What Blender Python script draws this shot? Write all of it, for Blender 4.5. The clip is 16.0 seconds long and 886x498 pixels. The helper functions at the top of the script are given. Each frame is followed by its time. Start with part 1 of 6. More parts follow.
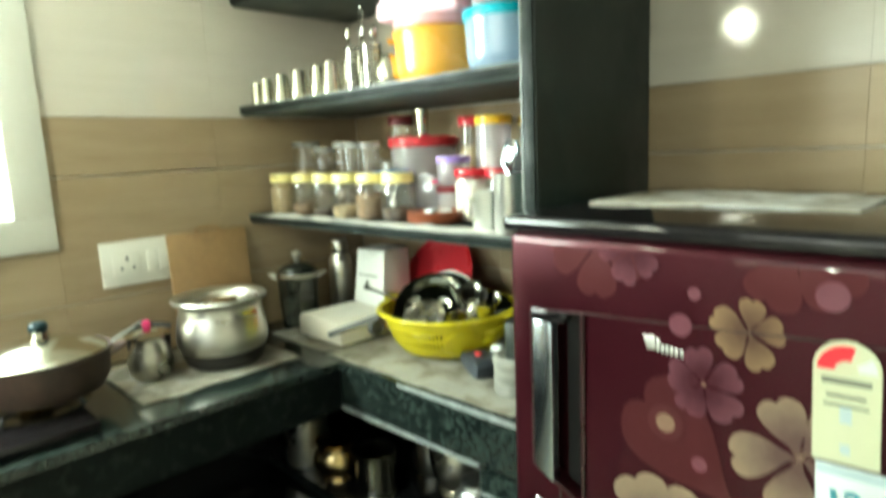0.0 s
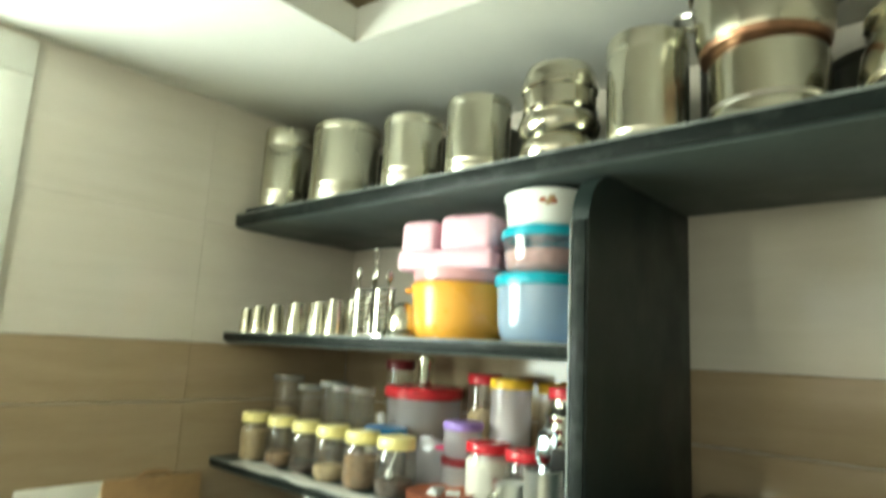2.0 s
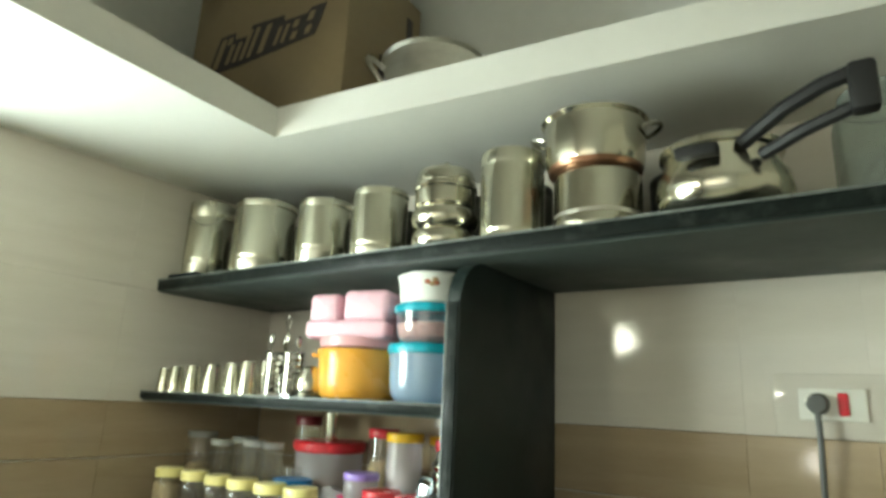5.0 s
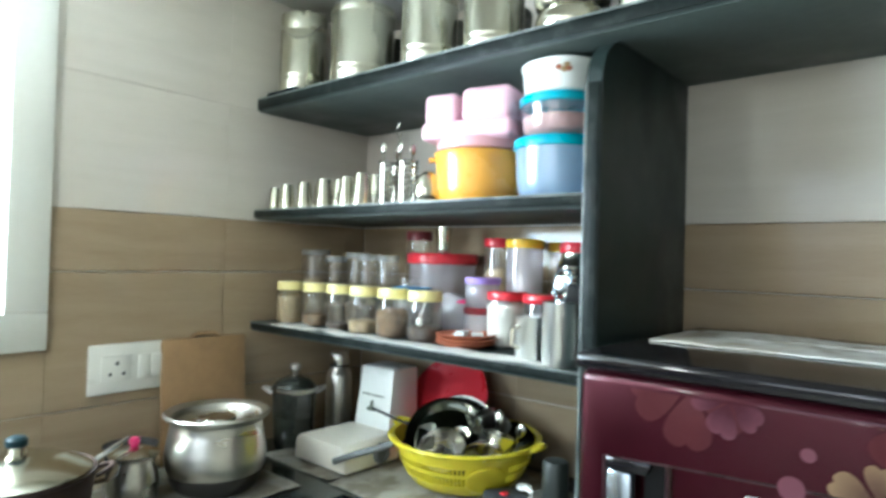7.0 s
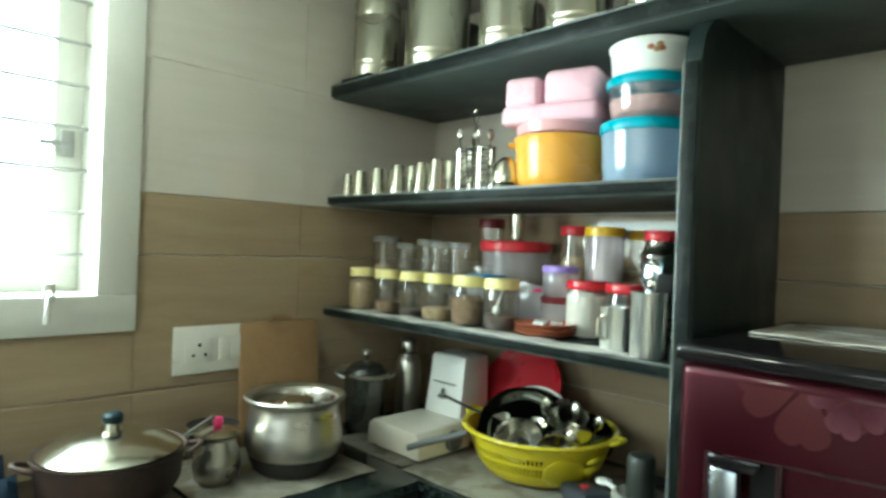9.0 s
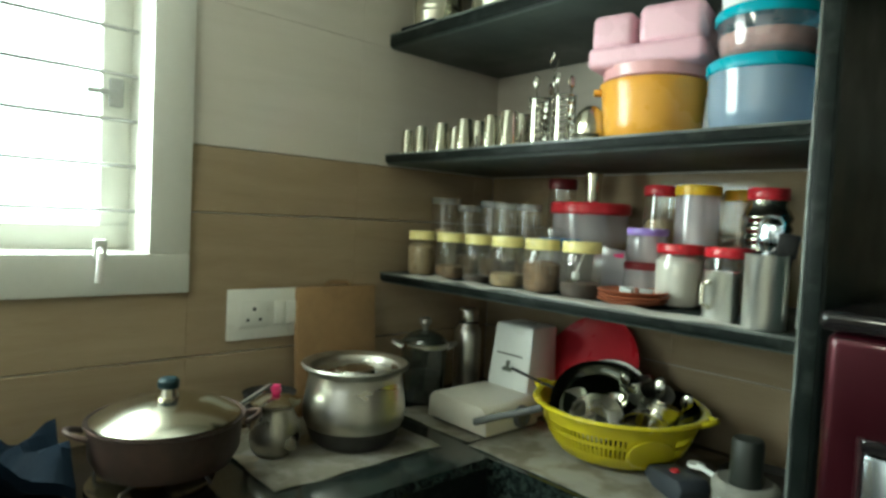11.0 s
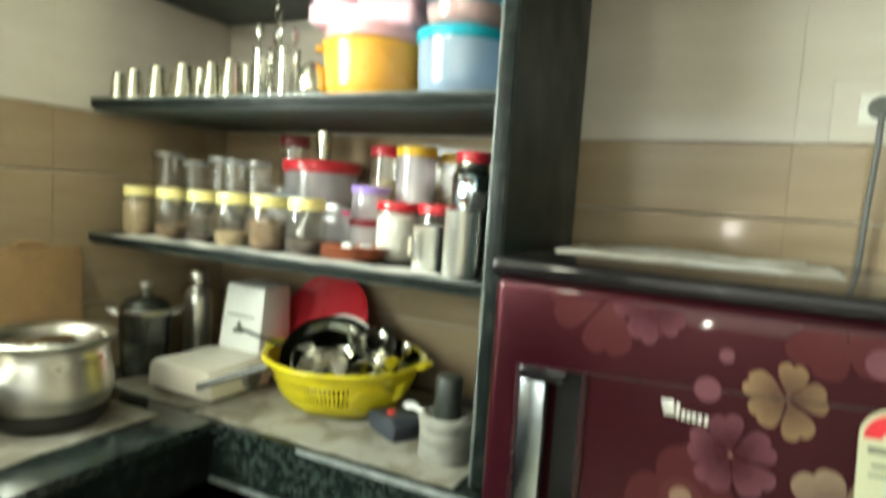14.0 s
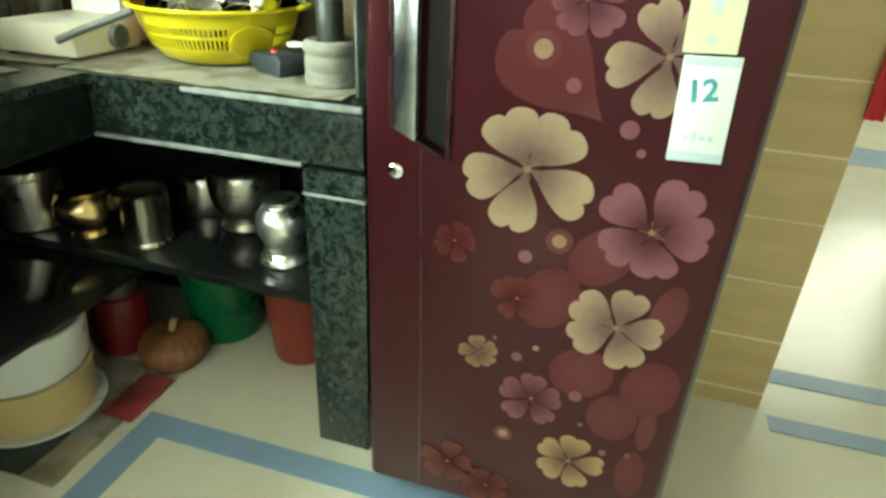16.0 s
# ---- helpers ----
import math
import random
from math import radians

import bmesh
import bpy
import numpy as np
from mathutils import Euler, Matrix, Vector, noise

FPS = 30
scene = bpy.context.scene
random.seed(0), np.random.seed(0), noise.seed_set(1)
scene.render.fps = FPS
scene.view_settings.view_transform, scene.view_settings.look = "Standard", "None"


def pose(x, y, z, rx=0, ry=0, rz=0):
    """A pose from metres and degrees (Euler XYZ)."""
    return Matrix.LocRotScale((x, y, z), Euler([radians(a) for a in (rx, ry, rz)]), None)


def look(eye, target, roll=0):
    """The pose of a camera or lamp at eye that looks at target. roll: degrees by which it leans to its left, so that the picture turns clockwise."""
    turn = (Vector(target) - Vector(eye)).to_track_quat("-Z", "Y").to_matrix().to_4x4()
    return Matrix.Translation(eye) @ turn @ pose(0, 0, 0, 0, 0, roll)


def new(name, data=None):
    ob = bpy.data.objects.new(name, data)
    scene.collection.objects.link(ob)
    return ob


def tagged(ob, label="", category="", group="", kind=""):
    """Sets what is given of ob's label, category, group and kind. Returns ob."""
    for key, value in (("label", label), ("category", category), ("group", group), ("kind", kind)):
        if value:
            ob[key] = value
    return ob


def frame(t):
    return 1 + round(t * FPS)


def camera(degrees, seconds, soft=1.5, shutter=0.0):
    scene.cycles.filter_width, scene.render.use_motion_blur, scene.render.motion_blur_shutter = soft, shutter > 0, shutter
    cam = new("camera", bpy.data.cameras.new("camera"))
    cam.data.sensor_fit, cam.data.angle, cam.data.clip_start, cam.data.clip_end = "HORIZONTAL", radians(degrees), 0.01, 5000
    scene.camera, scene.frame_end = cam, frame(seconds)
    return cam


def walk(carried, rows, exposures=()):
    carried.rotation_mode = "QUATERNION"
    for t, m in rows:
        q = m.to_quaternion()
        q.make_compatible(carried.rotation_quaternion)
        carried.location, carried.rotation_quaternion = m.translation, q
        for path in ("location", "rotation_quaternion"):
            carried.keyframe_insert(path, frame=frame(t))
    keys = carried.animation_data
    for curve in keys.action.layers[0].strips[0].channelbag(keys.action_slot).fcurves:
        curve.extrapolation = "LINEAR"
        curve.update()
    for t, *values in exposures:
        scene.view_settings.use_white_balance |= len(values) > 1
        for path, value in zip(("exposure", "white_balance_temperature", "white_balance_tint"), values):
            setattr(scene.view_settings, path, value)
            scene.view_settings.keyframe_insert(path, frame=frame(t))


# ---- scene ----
cam = camera(71.6, 16.0, 2.9, 0.9)
PATH = [
    (0, (0.006, 0.153, 1.375), (-1.387, 1.552, 1.055), -2.5),
    (0.5, (-0.014, 0.141, 1.417), (-1.406, 1.57, 1.269), -1.8),
    (1, (-0.065, 0.154, 1.443), (-1.413, 1.631, 1.411), 0.1),
    (1.5, (-0.168, 0.21, 1.469), (-1.534, 1.652, 1.701), 1.4),
    (2, (-0.203, 0.216, 1.508), (-1.52, 1.685, 1.837), 3.0),
    (2.5, (-0.12, 0.181, 1.564), (-1.369, 1.646, 2.105), 0.8),
    (3, (-0.062, 0.122, 1.579), (-1.301, 1.566, 2.195), -0.2),
    (5.5, (-0.006, 0.083, 1.502), (-1.111, 1.696, 1.923), 2.5),
    (6, (-0.078, 0.087, 1.467), (-1.298, 1.655, 1.697), 3.8),
    (6.5, (-0.125, 0.079, 1.433), (-1.38, 1.633, 1.519), 1.4),
    (7, (-0.174, 0.073, 1.402), (-1.472, 1.594, 1.432), 1.6),
    (7.5, (-0.204, 0.062, 1.393), (-1.54, 1.55, 1.394), 1.8),
    (8, (-0.221, 0.064, 1.396), (-1.579, 1.533, 1.407), 0.9),
    (8.5, (-0.219, 0.039, 1.395), (-1.606, 1.48, 1.388), 2.3),
    (9, (-0.237, 0.043, 1.393), (-1.653, 1.456, 1.385), 2.2),
    (9.5, (-0.25, 0.052, 1.386), (-1.719, 1.408, 1.316), 1.1),
    (12, (-0.444, 0.086, 1.342), (-1.898, 1.455, 1.231), 4.3),
    (12.5, (-0.395, 0.102, 1.377), (-1.616, 1.685, 1.348), 3.3),
    (13, (-0.348, 0.114, 1.387), (-1.387, 1.823, 1.425), 2.8),
    (13.5, (-0.303, 0.121, 1.388), (-1.191, 1.913, 1.416), 3.1),
    (14, (-0.308, 0.119, 1.343), (-1.197, 1.903, 1.176), 3.8),
    (14.5, (-0.31, 0.113, 1.287), (-1.108, 1.907, 0.903), 3.6),
    (15, (-0.271, 0.088, 1.199), (-0.89, 1.878, 0.557), 1.8),
    (15.5, (-0.243, 0.055, 1.138), (-0.718, 1.788, 0.258), 2.8),
    (16, (-0.239, 0.04, 1.124), (-0.712, 1.748, 0.198), 2.8),
]
EXPOSURES = [(0, 0.90, 6500, -5), (1, 0.56, 6750, -4), (2, 0.33, 6750, -3), (3, 0.01, 6700, -8), (5.5, 0.09, 6300, 2), (6, 0.33, 5700, 4), (6.5, 0.47, 5350, 7), (7, 0.58, 5450, 9), (8, 0.17, 5700, -2), (8.5, 0.11, 5800, -4), (9, 0.00, 5900, -4),
             (9.5, -0.14, 6050, -5), (12, -0.62, 6750, 1), (12.5, 0.12, 7450, 13), (13, 0.44, 7500, 8), (14, 0.60, 6750, 2), (14.5, 0.88, 6400, -1), (15, 1.00, 6350, 0), (16, 1.06, 6850, -12)]
walk(cam, [(t, look(eye, target, roll)) for t, eye, target, roll in PATH], EXPOSURES)

# ---- light ----
WORLD = bpy.data.worlds.new("sky")
scene.world = WORLD
WORLD.use_nodes = True
wn = WORLD.node_tree.nodes
sky = wn.new("ShaderNodeTexSky")
sky.sky_type = "NISHITA"
sky.sun_disc = False
sky.sun_elevation, sky.sun_rotation = radians(45), radians(200)
wn["Background"].inputs["Strength"].default_value = 0.15
WORLD.node_tree.links.new(sky.outputs[0], wn["Background"].inputs["Color"])

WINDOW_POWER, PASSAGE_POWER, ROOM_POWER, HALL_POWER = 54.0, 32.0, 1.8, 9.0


def area_lamp(name, eye, target, w, h, power, colour):
    data = bpy.data.lights.new(name, "AREA")
    data.shape, data.size, data.size_y, data.energy, data.color = "RECTANGLE", w, h, power, colour
    ob = new(name, data)
    ob.matrix_world = look(eye, target)
    return ob


# daylight in the window's opening, and unseen lamps behind and in the passage
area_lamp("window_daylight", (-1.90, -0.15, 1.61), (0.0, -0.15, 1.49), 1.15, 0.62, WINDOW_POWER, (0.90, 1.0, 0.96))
# unseen lamp behind, placed by its bright spot in the glossy tiles
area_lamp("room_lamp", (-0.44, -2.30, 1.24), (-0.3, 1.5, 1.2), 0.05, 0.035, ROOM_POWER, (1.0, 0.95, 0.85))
# stands in for the bright hall behind, unseen; size and height are chosen
area_lamp("hall_daylight", (-0.1, -2.56, 1.66), (-0.1, 1.5, 1.50), 2.3, 0.9, HALL_POWER, (1.0, 0.97, 0.90))
# fill added to brighten the passage floor; the far wall has no opening
area_lamp("passage_fill", (1.4, 5.5, 1.5), (0.9, 1.0, 0.2), 1.6, 2.0, PASSAGE_POWER, (1.0, 0.98, 0.92))


# ---- materials ----
def mat_new(name):
    m = bpy.data.materials.new(name)
    m.use_nodes = True
    return m, m.node_tree, m.node_tree.nodes["Principled BSDF"]


def rgba(c):
    return (c[0], c[1], c[2], 1.0)


def surface(name, colour, rough=0.5, metal=0.0, vary=0.12, scale=12.0, bump=0.0, bump_scale=80.0, coat=0.0,
            stretch=(1, 1, 1), dirt=None, dirt_scale=3.0, dirt_amount=0.5, transmit=0.0, random_tone=0.0, sss=0.0, spec=0.5, coat_rough=0.06):
    """A painted, moulded or metal surface with tone and gloss varied at two scales."""
    m, nt, p = mat_new(name)
    n, ln = nt.nodes, nt.links
    tc, mp = n.new("ShaderNodeTexCoord"), n.new("ShaderNodeMapping")
    mp.inputs["Scale"].default_value = stretch
    ln.new(tc.outputs["Object"], mp.inputs["Vector"])
    big, fine = n.new("ShaderNodeTexNoise"), n.new("ShaderNodeTexNoise")
    big.inputs["Scale"].default_value, fine.inputs["Scale"].default_value = scale, scale * 9
    big.inputs["Detail"].default_value, fine.inputs["Detail"].default_value = 5, 3
    ln.new(mp.outputs[0], big.inputs["Vector"])
    ln.new(mp.outputs[0], fine.inputs["Vector"])
    add = n.new("ShaderNodeMath")
    add.operation = "MULTIPLY_ADD"
    add.inputs[1].default_value = 0.35
    ln.new(fine.outputs["Fac"], add.inputs[0])
    ln.new(big.outputs["Fac"], add.inputs[2])
    ramp = n.new("ShaderNodeMapRange")
    ramp.inputs["From Min"].default_value, ramp.inputs["From Max"].default_value = 0.35, 1.0
    ramp.inputs["To Min"].default_value, ramp.inputs["To Max"].default_value = 1 - vary, 1 + vary
    ln.new(add.outputs[0], ramp.inputs["Value"])
    tone = ramp.outputs[0]
    if random_tone:
        info, rr, mul = n.new("ShaderNodeObjectInfo"), n.new("ShaderNodeMapRange"), n.new("ShaderNodeMath")
        rr.inputs["To Min"].default_value, rr.inputs["To Max"].default_value = 1 - random_tone, 1 + random_tone
        ln.new(info.outputs["Random"], rr.inputs["Value"])
        mul.operation = "MULTIPLY"
        ln.new(rr.outputs[0], mul.inputs[0])
        ln.new(tone, mul.inputs[1])
        tone = mul.outputs[0]
    vec = n.new("ShaderNodeVectorMath")
    vec.operation = "SCALE"
    vec.inputs[0].default_value = colour
    ln.new(tone, vec.inputs["Scale"])
    out = vec.outputs[0]
    if dirt:
        dn, dr, mix = n.new("ShaderNodeTexNoise"), n.new("ShaderNodeMapRange"), n.new("ShaderNodeMix")
        dn.inputs["Scale"].default_value, dn.inputs["Detail"].default_value = dirt_scale, 8
        dr.inputs["From Min"].default_value, dr.inputs["From Max"].default_value = 0.52, 0.72
        dr.inputs["To Max"].default_value = dirt_amount
        ln.new(tc.outputs["Object"], dn.inputs["Vector"])
        ln.new(dn.outputs["Fac"], dr.inputs["Value"])
        mix.data_type = "RGBA"
        ln.new(dr.outputs[0], mix.inputs["Factor"])
        ln.new(out, mix.inputs[6])
        mix.inputs[7].default_value = rgba(dirt)
        out = mix.outputs[2]
    ln.new(out, p.inputs["Base Color"])
    rm = n.new("ShaderNodeMapRange")
    rm.inputs["From Min"].default_value, rm.inputs["From Max"].default_value = 0.3, 0.7
    rm.inputs["To Min"].default_value, rm.inputs["To Max"].default_value = max(0.02, rough * 0.75), min(1, rough * 1.3)
    ln.new(big.outputs["Fac"], rm.inputs["Value"])
    ln.new(rm.outputs[0], p.inputs["Roughness"])
    p.inputs["Metallic"].default_value = metal
    p.inputs["Specular IOR Level"].default_value = spec
    p.inputs["Coat Weight"].default_value = coat
    p.inputs["Coat Roughness"].default_value = coat_rough
    p.inputs["Transmission Weight"].default_value = transmit
    if sss:
        p.inputs["Subsurface Weight"].default_value = sss
        p.inputs["Subsurface Radius"].default_value = (0.01, 0.01, 0.01)
    if bump:
        bn, bt = n.new("ShaderNodeBump"), n.new("ShaderNodeTexNoise")
        bt.inputs["Scale"].default_value, bt.inputs["Detail"].default_value = bump_scale, 4
        bn.inputs["Strength"].default_value, bn.inputs["Distance"].default_value = bump, 0.004
        ln.new(mp.outputs[0], bt.inputs["Vector"])
        ln.new(bt.outputs["Fac"], bn.inputs["Height"])
        ln.new(bn.outputs[0], p.inputs["Normal"])
    return m


def clear(name, tint, gloss=0.10, rough=0.03, body=0.0, body_colour=(0.8, 0.8, 0.8)):
    """Thin clear or cloudy wall: it lets light through, with a gloss that grows at the edge."""
    m, nt, p = mat_new(name)
    n, ln = nt.nodes, nt.links
    out = n["Material Output"]
    tr, gl, mix, fr = n.new("ShaderNodeBsdfTransparent"), n.new("ShaderNodeBsdfGlossy"), n.new("ShaderNodeMixShader"), n.new("ShaderNodeLayerWeight")
    tr.inputs["Color"].default_value = rgba(tint)
    gl.inputs["Roughness"].default_value = rough
    fr.inputs["Blend"].default_value = 0.5
    edge, add = n.new("ShaderNodeMath"), n.new("ShaderNodeMath")
    edge.operation, edge.inputs[1].default_value = "POWER", 4.0
    ln.new(fr.outputs["Facing"], edge.inputs[0])
    add.operation, add.use_clamp = "MULTIPLY_ADD", True
    add.inputs[1].default_value, add.inputs[2].default_value = 0.6, 0.03 + gloss * 0.4
    ln.new(edge.outputs[0], add.inputs[0])
    inner = tr.outputs[0]
    if body:
        df, mb = n.new("ShaderNodeBsdfDiffuse"), n.new("ShaderNodeMixShader")
        df.inputs["Color"].default_value = rgba(body_colour)
        tl, ms = n.new("ShaderNodeBsdfTranslucent"), n.new("ShaderNodeMixShader")
        tl.inputs["Color"].default_value = rgba(body_colour)
        ln.new(df.outputs[0], ms.inputs[1])
        ln.new(tl.outputs[0], ms.inputs[2])
        mb.inputs["Fac"].default_value = body
        ln.new(tr.outputs[0], mb.inputs[1])
        ln.new(ms.outputs[0], mb.inputs[2])
        inner = mb.outputs[0]
    ln.new(add.outputs[0], mix.inputs["Fac"])
    ln.new(inner, mix.inputs[1])
    ln.new(gl.outputs[0], mix.inputs[2])
    ln.new(mix.outputs[0], out.inputs["Surface"])
    return m


def granite(name):
    m, nt, p = mat_new(name)
    n, ln = nt.nodes, nt.links
    tc = n.new("ShaderNodeTexCoord")
    a, b, v = n.new("ShaderNodeTexNoise"), n.new("ShaderNodeTexNoise"), n.new("ShaderNodeTexVoronoi")
    a.inputs["Scale"].default_value, a.inputs["Detail"].default_value, a.inputs["Distortion"].default_value = 58, 12, 0.2
    a.inputs["Roughness"].default_value = 0.68
    b.inputs["Scale"].default_value, b.inputs["Detail"].default_value = 140, 5
    v.inputs["Scale"].default_value = 95
    for t in (a, b, v):
        ln.new(tc.outputs["Object"], t.inputs["Vector"])
    r1, r2 = n.new("ShaderNodeValToRGB"), n.new("ShaderNodeValToRGB")
    e = r1.color_ramp.elements
    e[0].position, e[0].color = 0.40, (0.006, 0.010, 0.009, 1)
    e[1].position, e[1].color = 0.78, (0.050, 0.068, 0.059, 1)
    e = r2.color_ramp.elements
    e[0].position, e[0].color = 0.45, (0.65, 0.65, 0.65, 1)
    e[1].position, e[1].color = 0.7, (1.35, 1.35, 1.35, 1)
    ln.new(a.outputs["Fac"], r1.inputs[0])
    ln.new(b.outputs["Fac"], r2.inputs[0])
    mx = n.new("ShaderNodeMix")
    mx.data_type, mx.blend_type = "RGBA", "MULTIPLY"
    mx.inputs["Factor"].default_value = 1.0
    ln.new(r1.outputs[0], mx.inputs[6])
    ln.new(r2.outputs[0], mx.inputs[7])
    ln.new(mx.outputs[2], p.inputs["Base Color"])
    p.inputs["Roughness"].default_value = 0.16
    return m


def tile_mat(name, c1, c2, rough, streak=(1.2, 1.2, 9.0)):
    """Glazed wall tile with soft printed streaks along its length."""
    m, nt, p = mat_new(name)
    n, ln = nt.nodes, nt.links
    tc, mp, info = n.new("ShaderNodeTexCoord"), n.new("ShaderNodeMapping"), n.new("ShaderNodeObjectInfo")
    mp.inputs["Scale"].default_value = streak
    ln.new(tc.outputs["Object"], mp.inputs["Vector"])
    sh = n.new("ShaderNodeVectorMath")
    sh.operation = "SCALE"
    sh.inputs[0].default_value = (17, 11, 23)
    ln.new(info.outputs["Random"], sh.inputs["Scale"])
    ln.new(sh.outputs[0], mp.inputs["Location"])
    a, b = n.new("ShaderNodeTexNoise"), n.new("ShaderNodeTexNoise")
    a.inputs["Scale"].default_value, a.inputs["Detail"].default_value, a.inputs["Distortion"].default_value = 2.2, 6, 0.6
    b.inputs["Scale"].default_value, b.inputs["Detail"].default_value = 30, 4
    ln.new(mp.outputs[0], a.inputs["Vector"])
    ln.new(mp.outputs[0], b.inputs["Vector"])
    ad = n.new("ShaderNodeMath")
    ad.operation = "MULTIPLY_ADD"
    ad.inputs[1].default_value = 0.25
    ln.new(b.outputs["Fac"], ad.inputs[0])
    ln.new(a.outputs["Fac"], ad.inputs[2])
    r = n.new("ShaderNodeValToRGB")
    e = r.color_ramp.elements
    e[0].position, e[0].color = 0.40, rgba(c1)
    e[1].position, e[1].color = 0.85, rgba(c2)
    ln.new(ad.outputs[0], r.inputs[0])
    ln.new(r.outputs[0], p.inputs["Base Color"])
    p.inputs["Roughness"].default_value = rough
    p.inputs["Specular IOR Level"].default_value = 0.28
    bn = n.new("ShaderNodeBump")
    bn.inputs["Strength"].default_value, bn.inputs["Distance"].default_value = 0.06, 0.004
    ln.new(a.outputs["Fac"], bn.inputs["Height"])
    ln.new(bn.outputs[0], p.inputs["Normal"])
    return m


def newsprint(name, paper, ink, patch, strength=0.35):
    """Old newspaper: columns of print as grey bars, with a few coloured patches."""
    m, nt, p = mat_new(name)
    n, ln = nt.nodes, nt.links
    tc = n.new("ShaderNodeTexCoord")
    br = n.new("ShaderNodeTexBrick")
    br.inputs["Scale"].default_value = 1.0
    br.inputs["Brick Width"].default_value, br.inputs["Row Height"].default_value = 0.085, 0.0075
    br.inputs["Mortar Size"].default_value, br.inputs["Mortar Smooth"].default_value = 0.002, 0.4
    br.inputs["Color1"].default_value, br.inputs["Color2"].default_value = rgba(ink), rgba([c * 1.5 for c in ink])
    br.inputs["Mortar"].default_value = rgba(paper)
    ln.new(tc.outputs["Object"], br.inputs["Vector"])
    gate, gr = n.new("ShaderNodeTexNoise"), n.new("ShaderNodeMapRange")
    gate.inputs["Scale"].default_value, gate.inputs["Detail"].default_value = 9, 1
    gr.inputs["From Min"].default_value, gr.inputs["From Max"].default_value = 0.42, 0.5
    gr.inputs["To Max"].default_value = strength
    ln.new(tc.outputs["Object"], gate.inputs["Vector"])
    ln.new(gate.outputs["Fac"], gr.inputs["Value"])
    m1 = n.new("ShaderNodeMix")
    m1.data_type = "RGBA"
    m1.inputs[6].default_value = rgba(paper)
    ln.new(gr.outputs[0], m1.inputs["Factor"])
    ln.new(br.outputs["Color"], m1.inputs[7])
    pv, pr = n.new("ShaderNodeTexVoronoi"), n.new("ShaderNodeMapRange")
    pv.inputs["Scale"].default_value = 7
    pv.distance = "CHEBYCHEV"
    sep = n.new("ShaderNodeSeparateColor")
    ln.new(tc.outputs["Object"], pv.inputs["Vector"])
    ln.new(pv.outputs["Color"], sep.inputs[0])
    pr.inputs["From Min"].default_value, pr.inputs["From Max"].default_value = 0.80, 0.81
    pr.inputs["To Max"].default_value = 0.7
    ln.new(sep.outputs[0], pr.inputs["Value"])
    m2 = n.new("ShaderNodeMix")
    m2.data_type = "RGBA"
    ln.new(pr.outputs[0], m2.inputs["Factor"])
    ln.new(m1.outputs[2], m2.inputs[6])
    m2.inputs[7].default_value = rgba(patch)
    st_, sr, m3 = n.new("ShaderNodeTexNoise"), n.new("ShaderNodeMapRange"), n.new("ShaderNodeMix")
    st_.inputs["Scale"].default_value, st_.inputs["Detail"].default_value = 15, 8
    sr.inputs["From Min"].default_value, sr.inputs["From Max"].default_value = 0.46, 0.62
    sr.inputs["To Max"].default_value = 0.75
    ln.new(tc.outputs["Object"], st_.inputs["Vector"])
    ln.new(st_.outputs["Fac"], sr.inputs["Value"])
    m3.data_type = "RGBA"
    ln.new(sr.outputs[0], m3.inputs["Factor"])
    ln.new(m2.outputs[2], m3.inputs[6])
    m3.inputs[7].default_value = rgba([c * k for c, k in zip(paper, (0.42, 0.35, 0.26))])
    ln.new(m3.outputs[2], p.inputs["Base Color"])
    p.inputs["Roughness"].default_value = 0.75
    bn = n.new("ShaderNodeBump")
    bn.inputs["Strength"].default_value, bn.inputs["Distance"].default_value = 0.5, 0.004
    ln.new(st_.outputs["Fac"], bn.inputs["Height"])
    ln.new(bn.outputs[0], p.inputs["Normal"])
    return m


def petal_mat(name, inner, outer, reach):
    """Printed flower: tone runs from its heart to its rim."""
    m, nt, p = mat_new(name)
    n, ln = nt.nodes, nt.links
    tc, ln_ = n.new("ShaderNodeTexCoord"), n.new("ShaderNodeVectorMath")
    ln_.operation = "LENGTH"
    ln.new(tc.outputs["Object"], ln_.inputs[0])
    mr = n.new("ShaderNodeMapRange")
    mr.inputs["From Max"].default_value = reach
    ln.new(ln_.outputs["Value"], mr.inputs["Value"])
    nz = n.new("ShaderNodeTexNoise")
    nz.inputs["Scale"].default_value = 60
    ln.new(tc.outputs["Object"], nz.inputs["Vector"])
    ad = n.new("ShaderNodeMath")
    ad.operation = "MULTIPLY_ADD"
    ad.inputs[1].default_value = 0.25
    ln.new(nz.outputs["Fac"], ad.inputs[0])
    ln.new(mr.outputs[0], ad.inputs[2])
    r = n.new("ShaderNodeValToRGB")
    e = r.color_ramp.elements
    e[0].position, e[0].color = 0.35, rgba(inner)
    e[1].position, e[1].color = 1.0, rgba(outer)
    ln.new(ad.outputs[0], r.inputs[0])
    ln.new(r.outputs[0], p.inputs["Base Color"])
    p.inputs["Roughness"].default_value = 0.36
    p.inputs["Metallic"].default_value = 0.5
    p.inputs["Specular IOR Level"].default_value = 0.2
    return m


def glow(name, colour, strength):
    m, nt, p = mat_new(name)
    p.inputs["Base Color"].default_value = rgba(colour)
    p.inputs["Emission Color"].default_value = rgba(colour)
    p.inputs["Emission Strength"].default_value = strength
    return m


